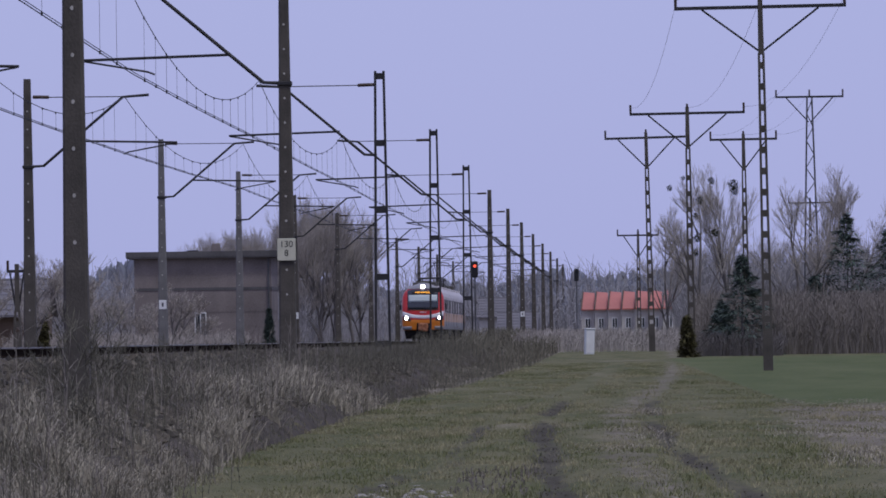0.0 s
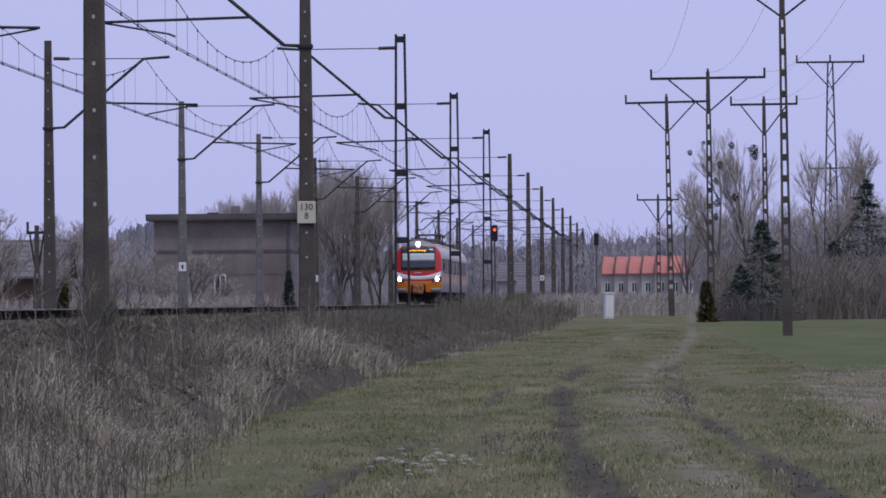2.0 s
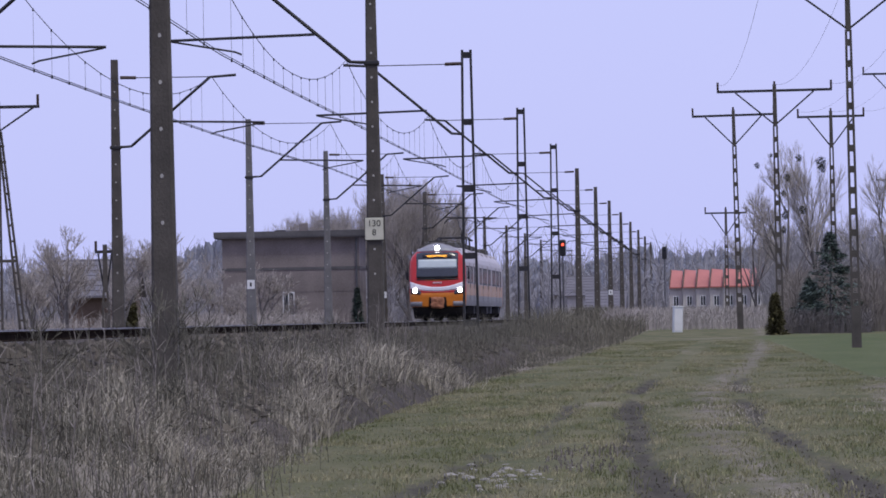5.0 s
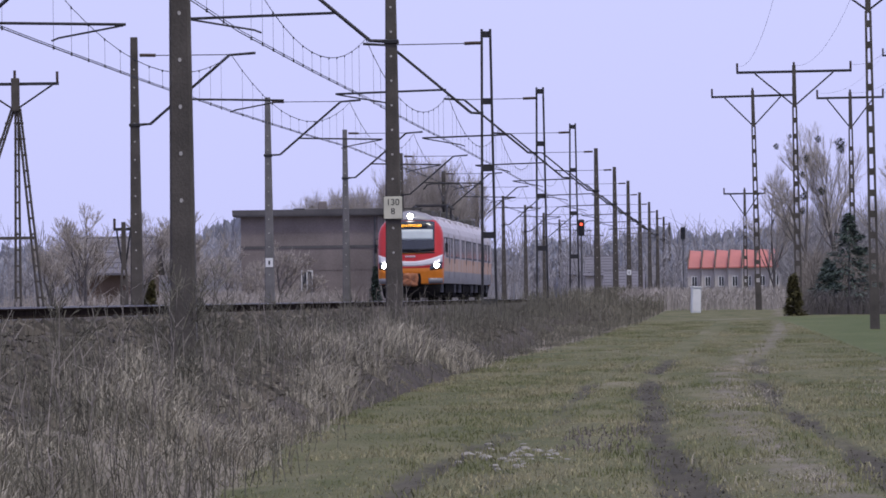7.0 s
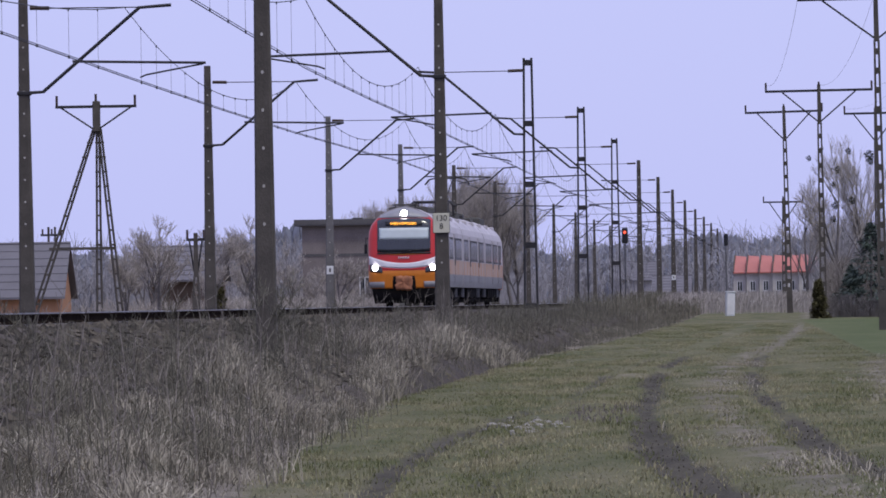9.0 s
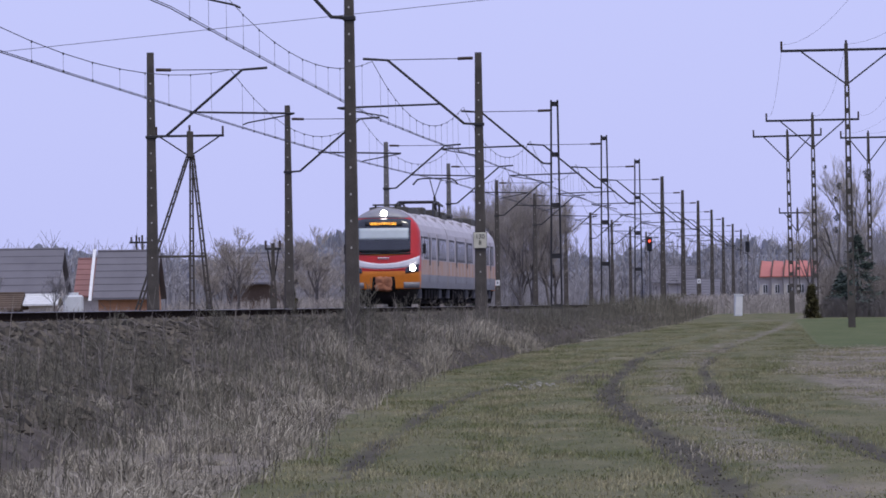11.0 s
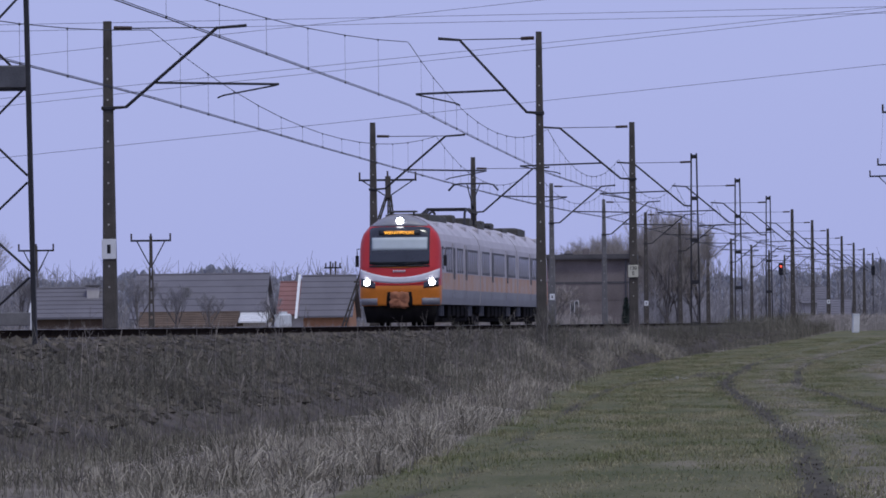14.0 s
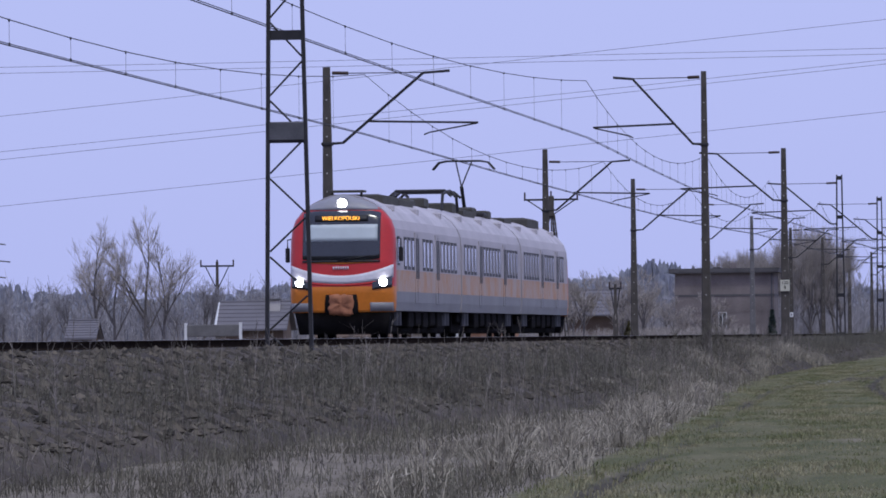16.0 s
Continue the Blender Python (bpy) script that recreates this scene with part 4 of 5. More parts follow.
BALL = mesh_of("mistletoe", *leaf_ball(260, 0.24, 0.12, 4), MISTLETOE)
for x, z, s in ((5.04, 9.1, 1.1), (5.08, 8.8, 0.8), (3.94, 9.34, 0.7), (1.85, 9.0, 0.6), (3.34, 8.36, 0.8), (3.13, 7.58, 0.6), (4.07, 6.74, 0.8), (3.17, 6.47, 0.75), (3.1, 5.77, 0.7), (2.55, 9.5, 0.4)):
    t = tagged(new("mistletoe", BALL), "dark round mistletoe clump in a bare crown", "mistletoe", "mistletoe clumps")
    t.matrix_basis = pose(x, 381, z) @ Matrix.Scale(s, 4)


def conifer(label, x, y, z, h, r, seed, mat=NEEDLE, name="spruce"):
    t = thing(name, label, "tree", (x, y, z))
    part("trunk", Shape().tube([(0, 0, 0), (0, 0, h * 0.95)], 0.07, 6, 0.015), BARK, t)
    g = np.random.default_rng(seed)
    n = 6000
    u = g.uniform(0.01, 1.0, n) ** 0.8
    limbs = 46
    lu, la, ll = np.sort(g.uniform(0.03, 0.97, limbs)), g.uniform(0, 2 * math.pi, limbs), g.uniform(0.7, 1.15, limbs)
    k = np.clip(np.searchsorted(lu, u) + g.integers(-3, 4, n), 0, limbs - 1)
    loose = g.uniform(0, 1, n) < 0.45
    ang = np.where(loose, g.uniform(0, 2 * math.pi, n), la[k] + g.normal(0, 0.22, n))
    uu = np.where(loose, u, lu[k])
    along = g.uniform(0.1, 1.0, n) ** 0.6
    rad = r * (1.02 - uu) ** 0.85 * ll[k] * along * np.where(loose, 0.8, 1.0) + 0.02
    zz = h * uu - rad * 0.30 + 0.22 * rad * along + g.normal(0, 0.05, n)
    zz = np.maximum(zz, 0.05)
    p = np.stack([rad * np.cos(ang), rad * np.sin(ang), zz], 1)
    d = np.stack([np.cos(ang), np.sin(ang), g.uniform(-0.6, 0.4, n)], 1)
    s = g.uniform(0.07, 0.19, (n, 1))
    side = np.stack([-np.sin(ang), np.cos(ang), g.uniform(-0.5, 0.5, n)], 1)
    v = np.stack([p - d * s * 0.4, p + side * s * 0.22, p + d * s, p - side * s * 0.22], 1).reshape(-1, 3)
    part("crown", mesh_of("needles", v.tolist(), np.arange(4 * n).reshape(-1, 4).tolist(), mat), None, t)


conifer("blue-green young spruce beside the meadow", 4.25, 300, 0.75, 4.0, 1.9, 3)
conifer("dark spruce at the edge of the hedge", 8.9, 318, 0.7, 5.9, 2.6, 5)
conifer("dark spruce at the edge of the hedge", 10.8, 322, 0.7, 5.4, 2.6, 6)
conifer("small dark spruce in the hedge", 7.5, 316, 0.7, 3.3, 1.6, 7)
conifer("low dark spruce in the hedge", 3.45, 303, 0.75, 2.2, 1.2, 9)
conifer("small dark spruce beside the brown building", -18.95, 396, 0.7, 2.6, 0.5, 12)
conifer("yellow-green thuja in a garden", -22.5, 290, 0.75, 2.1, 0.45, 8, NEEDLE_OLD, "thuja")
conifer("yellowed thuja bush at the pole", 2.05, 296, 0.6, 1.75, 0.5, 11, NEEDLE_OLD, "thuja")


def twig_patch(n, x0, x1, y0, y1, hmin, hmax, zf, seed, r=0.008, forks=4, verge=False):
    """Standing dead stems with side twigs, as thin strips crossed at a right angle."""
    g = np.random.default_rng(seed)
    V, Fc = [], []
    x, y = g.uniform(x0, x1, n), g.uniform(y0, y1, n)
    if verge:                                # only as far as the edge of the cart track
        u = ((x - x0) / (x1 - x0)) ** 1.35
        x = x0 + u * (rut(y) - 0.4 - x0) + g.normal(0, 0.18, n)
    h = g.uniform(hmin, hmax, n) * (1.15 - 0.65 * u if verge else 1.0)
    z = zf(x, y)
    for i in range(n):
        p = np.array([x[i], y[i], z[i] - 0.03])
        d = np.array([g.normal() * 0.14, g.normal() * 0.14, 1.0])
        tip = p + d * h[i]
        segs = [(p, tip, r)]
        for _ in range(forks):
            u = g.uniform(0.3, 0.95)
            b = p + d * h[i] * u
            o = np.array([g.normal(), g.normal(), g.uniform(0.5, 1.6)])
            segs.append((b, b + o / np.linalg.norm(o) * h[i] * g.uniform(0.12, 0.38), r * 0.65))
        for a, b, w in segs:
            k = len(V)
            V += [a + (w, 0, 0), a - (w, 0, 0), b - (w * 0.4, 0, 0), b + (w * 0.4, 0, 0)]
            Fc.append((k, k + 1, k + 2, k + 3))
    return [tuple(v) for v in V], Fc


# hedge and thicket along the far edge of the meadow, and beyond the railway
def stuff(name, data, mat, label, category):
    return tagged(new(name, mesh_of(name, data[0], data[1], mat)), label, category, kind="stuff")


stuff("hedge", twig_patch(7500, 2.6, 15, 304, 326, 1.0, 2.6, lambda x, y: land(x, y), 41, 0.012, 7), HEDGE, "bare grey-brown hedge along the meadow", "hedge")
stuff("thicket", twig_patch(5200, 2.4, 22, 395, 440, 2.2, 5.2, lambda x, y: land(x, y), 47, 0.016, 8), TWIG_HAZED, "grey bare thicket behind the hedge", "scrub")
stuff("brambles", twig_patch(1300, 2.5, 5.8, 298, 304, 0.3, 1.0, lambda x, y: land(x, y), 48, 0.010, 8), BARK, "dark bare brambles round the foot of the spruce", "scrub")
stuff("hedge", twig_patch(3200, -5.6, 3.2, 345, 420, 0.35, 1.05, lambda x, y: land(x, y), 42, 0.014, 5), TWIG, "bare scrub at the far end of the cart track", "scrub")
stuff("thicket", twig_patch(4200, -31, -19.5, 310, 420, 0.4, 1.2, lambda x, y: land(x, y), 43, 0.014, 6), TWIG, "bare thicket in the gardens beyond the railway", "scrub")
stuff("thicket", twig_patch(5200, -62, -20, 130, 235, 0.4, 0.95, lambda x, y: land(x, y), 45, 0.010, 6), TWIG, "bare brambles beyond the railway", "scrub")
stuff("thicket", twig_patch(3600, -34, -19.6, 430, 620, 1.2, 3.6, lambda x, y: land(x, y), 44, 0.022, 6), TWIG_HAZED, "grey bare thicket along the line in the distance", "scrub")


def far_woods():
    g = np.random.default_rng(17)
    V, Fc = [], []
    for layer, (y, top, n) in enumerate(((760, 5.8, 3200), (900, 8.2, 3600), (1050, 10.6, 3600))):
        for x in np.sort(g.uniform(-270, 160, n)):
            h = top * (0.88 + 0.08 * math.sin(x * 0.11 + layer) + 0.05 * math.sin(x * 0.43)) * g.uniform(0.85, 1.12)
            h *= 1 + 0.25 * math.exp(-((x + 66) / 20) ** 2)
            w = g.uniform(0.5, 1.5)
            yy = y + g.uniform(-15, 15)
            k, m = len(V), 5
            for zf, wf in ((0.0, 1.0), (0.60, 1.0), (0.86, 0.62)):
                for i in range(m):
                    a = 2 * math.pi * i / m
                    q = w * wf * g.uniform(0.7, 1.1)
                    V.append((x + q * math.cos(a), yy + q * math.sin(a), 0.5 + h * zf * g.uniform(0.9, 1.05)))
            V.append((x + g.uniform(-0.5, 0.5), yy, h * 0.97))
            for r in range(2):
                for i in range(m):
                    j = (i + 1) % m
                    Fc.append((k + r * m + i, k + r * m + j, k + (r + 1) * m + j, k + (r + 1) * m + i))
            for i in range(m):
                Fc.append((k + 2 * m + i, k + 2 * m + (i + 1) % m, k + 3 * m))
    tagged(new("far_woods", mesh_of("far_woods", V, Fc, WOODS)), "pine woods along the horizon with blue-grey haze painted into their colour", "woods", kind="stuff")


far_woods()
stuff("far_thicket", twig_patch(5200, -200, 60, 690, 750, 2.0, 7.6, lambda x, y: 0 * x + 1.0, 46, 0.045, 8), TWIG_HAZED, "line of bare grey trees before the far woods", "trees")


def blades(n, sampler, hmin, hmax, width, mat, name, label, seed, lean=0.35, category="grass", even=False):
    g = np.random.default_rng(seed)
    x, y = sampler(g, n)
    n = len(x)
    z = top_of_ground(x, y) - 0.02
    h = g.uniform(hmin, hmax, n) * np.clip((0.9 if even else 0.65) + (0.5 if even else 1.15) * np.array([bumps(p, q * 0.14, 0.9) for p, q in zip(x, y)]), 0.4 if even else 0.18, 1.8)
    a = g.uniform(0, 2 * math.pi, n)
    l = np.abs(g.normal(0, lean, n))
    dx, dy = np.cos(a) * l, np.sin(a) * l
    w = width * g.uniform(0.6, 1.4, n)
    b = np.stack([x, y, z], 1)
    mid = b + np.stack([dx * h * 0.35, dy * h * 0.35, h * 0.6], 1)
    tip = b + np.stack([dx * h * 1.1, dy * h * 1.1, h * (1 - 0.35 * np.clip(l, 0, 1.5))], 1)
    side = np.stack([w, 0 * w, 0 * w], 1)
    V = np.stack([b - side, b + side, mid + side * 0.8, mid - side * 0.8, tip], 1).reshape(-1, 3)
    k = np.arange(n) * 5
    quads = np.stack([k, k + 1, k + 2, k + 3], 1).tolist()
    tris = np.stack([k + 3, k + 2, k + 4], 1).tolist()
    stuff(name, (V.tolist(), quads + tris), mat, label, category)


def verge_sampler(g, n):
    y = np.concatenate([g.uniform(-105, 60, n // 2), g.uniform(60, 400, n - n // 2)])
    u = g.uniform(0, 1, n)
    right = rut(y) - 0.45 - np.abs(g.normal(0, 0.25, n))
    left = np.full(n, -6.7)
    x = left + (right - left) * u
    keep = g.uniform(0, 1, n) < 0.22 + 0.78 * (np.array([bumps(p, q * 0.12, 0.7) for p, q in zip(x, y)]) > -0.05)
    return x[keep], y[keep]


def track_sampler(g, n):
    y = np.concatenate([g.uniform(-100, 150, 3 * n // 4), g.uniform(150, 270, n - 3 * n // 4)])
    x = rut(y) + g.uniform(-0.6, 10.5, n)
    d = x - rut(y)
    bare = 0.9 * np.exp(-((d - wheel_rut(y)) / 0.2) ** 2) + np.exp(-((d - second_rut(y)) / 0.30) ** 2) + np.exp(-((d - third_rut(y)) / 0.26) ** 2)
    spots = np.array([bumps(p, q * 0.15, 0.8) for p, q in zip(x, y)])
    keep = (g.uniform(0, 1, n) > bare * 1.0) & (spots > -0.8 + g.normal(0, 0.1, n))
    keep &= ~((x + 0.012 * (y - 200) > 2.3) & (y > 145))
    return x[keep], y[keep]


def mat_sampler(g, n):
    y = g.uniform(-100, 150, n)
    x = rut(y) + g.choice([4.5, 7.4, 8.6], n) + g.normal(0, 0.35, n)
    keep = np.array([bumps(p, q * 0.3, 0.3) for p, q in zip(x, y)]) > 0.05
    return x[keep], y[keep]


def tussock_sampler(g, n):
    c = 170
    cy = np.concatenate([g.uniform(-75, 40, c // 2), g.uniform(70, 150, c - c // 2)])
    cx = rut(cy) - 0.6 - np.abs(g.normal(0, 0.9, c))
    i = g.integers(0, c, n)
    return cx[i] + g.normal(0, 0.12, n), cy[i] + g.normal(0, 0.14, n)


def tuft_sampler(g, n):
    c = n // 110
    cy = g.uniform(-100, 170, c)
    cx = rut(cy) - 0.6 - np.abs(g.normal(0, 1.1, c))
    i = g.integers(0, c, n)
    return cx[i] + g.normal(0, 0.2, n), cy[i] + g.normal(0, 0.5, n)


blades(150000, verge_sampler, 0.05, 0.30, 0.0036, DRY, "dry_grass", "brownish dry grass standing on the verge", 61, lean=0.85)
blades(24000, tussock_sampler, 0.22, 0.55, 0.005, BLEACHED, "tussocks", "pale drooping tussocks at the edge of the cart track", 68, lean=1.0)
blades(14000, tuft_sampler, 0.12, 0.42, 0.005, BLEACHED, "dry_tufts", "bleached tussocks of bent dead grass", 62, lean=0.9)
blades(330000, track_sampler, 0.02, 0.085, 0.0042, GREEN, "turf", "short olive-green turf on the cart track", 63, lean=0.9, even=True)
blades(60000, mat_sampler, 0.03, 0.12, 0.0045, BLEACHED, "straw_mat", "flattened straw between the ruts", 66, lean=1.4)


def clods():
    g = np.random.default_rng(71)
    n = 4500
    y = g.uniform(-100, 210, n)
    which = g.choice(4, n, p=[0.15, 0.42, 0.33, 0.1])
    x = rut(y) + np.choose(which, [wheel_rut(y), second_rut(y), third_rut(y), np.full(n, 1.6)]) + g.normal(0, 0.2, n)
    r = g.uniform(0.005, 0.015, n)
    dirs = np.array([(1, 0, 0), (-1, 0, 0), (0, 1, 0), (0, -1, 0), (0, 0, 1), (0, 0, -1)], float)
    P = np.stack([x, y, land(x, y) - 0.045], 1)[:, None, :] + dirs[None] * r[:, None, None] * g.uniform(0.55, 1.3, (n, 6, 1))
    f0 = np.array([(0, 2, 4), (2, 1, 4), (1, 3, 4), (3, 0, 4), (2, 0, 5), (1, 2, 5), (3, 1, 5), (0, 3, 5)])
    Fc = (f0[None] + np.arange(n)[:, None, None] * 6).reshape(-1, 3)
    stuff("soil_clods", (P.reshape(-1, 3).tolist(), Fc.tolist()), CLOD, "dark clods of soil along the ruts", "soil")


clods()
stuff("weeds", twig_patch(3000, -7.2, -3.4, 250, 430, 0.2, 0.85, top_of_ground, 67, 0.008, 5), DRY, "dead brown scrub along the far bank", "weeds")
stuff("weeds", twig_patch(620, -6.4, -1.6, -100, 150, 0.5, 1.05, top_of_ground, 69, 0.006, 5, True), HEDGE, "tall dark forked weed stems in the verge", "weeds")
stuff("weeds", twig_patch(170, -1.9, -1.1, 76, 88, 0.03, 0.11, lambda x, y: land(x, y), 70, 0.008, 6), HEDGE, "dark low dead weeds beside the rubble", "weeds")
stuff("weeds", twig_patch(2600, -7.4, -3.9, -70, 70, 0.12, 0.5, top_of_ground, 72, 0.005, 5), WEED, "short dead weed stalks at the foot of the bank", "weeds")
stuff("weeds", twig_patch(6000, -7.0, -3.9, 60, 270, 0.15, 0.6, top_of_ground, 64, 0.0042, 5, True), WEED, "dead brown weed stalks along the ballast bank", "weeds")
stuff("weeds", twig_patch(2300, -6.4, -0.8, -105, 40, 0.12, 0.5, top_of_ground, 65, 0.005, 5, True), WEED, "dead brown weed stalks in the verge", "weeds")
SHRUB = bare_tree_mesh("shrub", 51, 1.7, 0.8, 4, WEED, WEED, trunk=0.014, twig_r=0.004, kids=(2, 3))
for x, y, s, a in ((-6.9, 99, 1.0, 10), (-6.7, 97, 0.8, 120), (-6.6, 88, 0.85, 60), (-6.2, 84, 1.0, 200), (-6.6, 110, 0.8, 300), (-5.6, 80, 0.62, 30), (-6.7, 130, 0.7, 80), (-6.3, -22, 0.5, 40), (-6.6, -28, 0.45, 140), (-6.0, -10, 0.55, 220), (-6.8, 40, 0.7, 20), (-6.4, 52, 0.75, 190), (-6.7, 75, 0.8, 250), (-6.5, 66, 0.6, 330)):
    make_tree("thin bare shrub on the bank", SHRUB, (x, y, float(land(np.array(x), np.array(float(y)))) + 0.1), s, a, name="bare_shrub", category="shrub", group="bare shrubs")
rubble = None
gr = random.Random(77)
for k in range(44):
    x, y = -2.2 + gr.gauss(0, 0.36), 76 + gr.gauss(0, 3.2)
    s = gr.uniform(0.02, 0.065)
    sh = Shape().loft([[(math.cos(a) * s * q * gr.uniform(0.7, 1.5), math.sin(a) * s * q * gr.uniform(0.8, 1.2), z * s) for a in [i * math.pi / 3 for i in range(6)]] for z, q in ((-0.5, 0.9), (0.15, 1.0), (0.45, 0.7), (0.58, 0.3))])
    t = new("rubble_stone", sh.mesh("rubble_stone", PALESTONE))
    t.matrix_basis = pose(x, y, float(land(np.array(x), np.array(y))) - 0.02)
    tagged(t, "pale lump of rubble on the cart track", "stone", "rubble on the track")


# ---- the train ----
NOSE = 1.0
CAR = ((0.0, 20.9), (21.3, 43.4), (43.8, 65.0))


def half_width(z):
    return float(np.interp(z, (0.6, 0.85, 1.1, 2.7, 3.0, 3.25, 3.5, 3.7, 3.85, 3.93, 3.96), (1.38, 1.42, 1.44, 1.44, 1.41, 1.32, 1.12, 0.85, 0.55, 0.28, 0.02)))


def nose_depth(z):
    return float(np.interp(z, (0.6, 1.3, 2.1, 3.3, 3.7, 3.96), (0.10, 0.0, 0.08, 0.42, 0.62, 0.9)))


def skin(s, z, off=0.0):
    """A point of the cab's rounded front: s runs from -1 to 1 across it."""
    hw = half_width(z)
    a = s * math.pi / 2
    k = 0.42
    x = hw * math.copysign(abs(math.sin(a)) ** 0.62, s)
    y = nose_depth(z) + NOSE * 0.85 * (1 - abs(math.cos(a)) ** k)
    nx, ny = math.sin(a), -math.cos(a)
    return (x + nx * off, y + ny * off, z)


def skin_at(x, z, off=0.0):
    hw = half_width(z)
    q = max(-1.0, min(1.0, x / hw))
    s = math.copysign(math.asin(abs(q) ** (1 / 0.62)) / (math.pi / 2), q)
    return skin(s, z, off)


def patch(outline_lo, outline_hi, x0, x1, off, nx=24, nz=6, thick=0.02):
    """A plate that follows the front between two heights given as functions of x."""
    s = Shape()
    V = []
    for o in (off, off - thick):
        for j in range(nz + 1):
            for i in range(nx + 1):
                x = x0 + (x1 - x0) * i / nx
                lo, hi = outline_lo(x), outline_hi(x)
                V.append(skin_at(x, lo + (hi - lo) * j / nz, o))
    m = (nx + 1) * (nz + 1)
    Fc = []
    for j in range(nz):
        for i in range(nx):
            a = j * (nx + 1) + i
            Fc.append((a, a + 1, a + nx + 2, a + nx + 1))
    rim = [i for i in range(nx + 1)] + [j * (nx + 1) + nx for j in range(1, nz + 1)] + [nz * (nx + 1) + i for i in range(nx - 1, -1, -1)] + [j * (nx + 1) for j in range(nz - 1, 0, -1)]
    for a, b in zip(rim, rim[1:] + rim[:1]):
        Fc.append((b, a, a + m, b + m))
    return s.add(V, Fc)


def car_shell(y0, y1):
    """Sides and roof with their colour bands."""
    zs = [0.75, 1.0, 1.28, 1.30, 1.85, 1.87, 2.7, 3.0, 3.25, 3.3, 3.5, 3.7, 3.85, 3.93, 3.96]
    prof = [(half_width(z), z) for z in zs] + [(-half_width(z), z) for z in reversed(zs)]
    s = Shape().loft([[(x, y, z) for x, z in prof] for y in (y0, y1)], cap=True)
    s.add([(prof[0][0], y0, 0.75), (prof[0][0], y1, 0.75), (prof[-1][0], y1, 0.75), (prof[-1][0], y0, 0.75)], [(0, 1, 2, 3)])
    idx = []
    for f in s.f:
        zc = sum(s.v[i][2] for i in f) / len(f)
        idx.append(0 if zc < 1.29 else 1 if zc < 1.86 else 2 if zc < 3.26 else 3)
    return mesh_of("car_shell", s.v, s.f, [TLOW, TFADED, TSIDE, TROOF], idx)


def bogie(parent, y):
    b = part("bogie", Shape().box(-1.15, 1.15, y - 1.7, y + 1.7, 0.42, 0.72, 0.05), UNDER, parent)
    for dy in (-1.35, 1.35):
        for sx in (-0.75, 0.75):
            part("wheel", Shape().tube([(sx - 0.07, y + dy, 0.46), (sx + 0.07, y + dy, 0.46)], 0.46, 20), UNDER, b)
    for sx in (-1.2, 1.2):
        part("spring", Shape().tube([(sx, y - 0.5, 0.35), (sx, y - 0.5, 0.75)], 0.10, 8), STEEL_GREY, b)
        part("spring", Shape().tube([(sx, y + 0.5, 0.35), (sx, y + 0.5, 0.75)], 0.10, 8), STEEL_GREY, b)


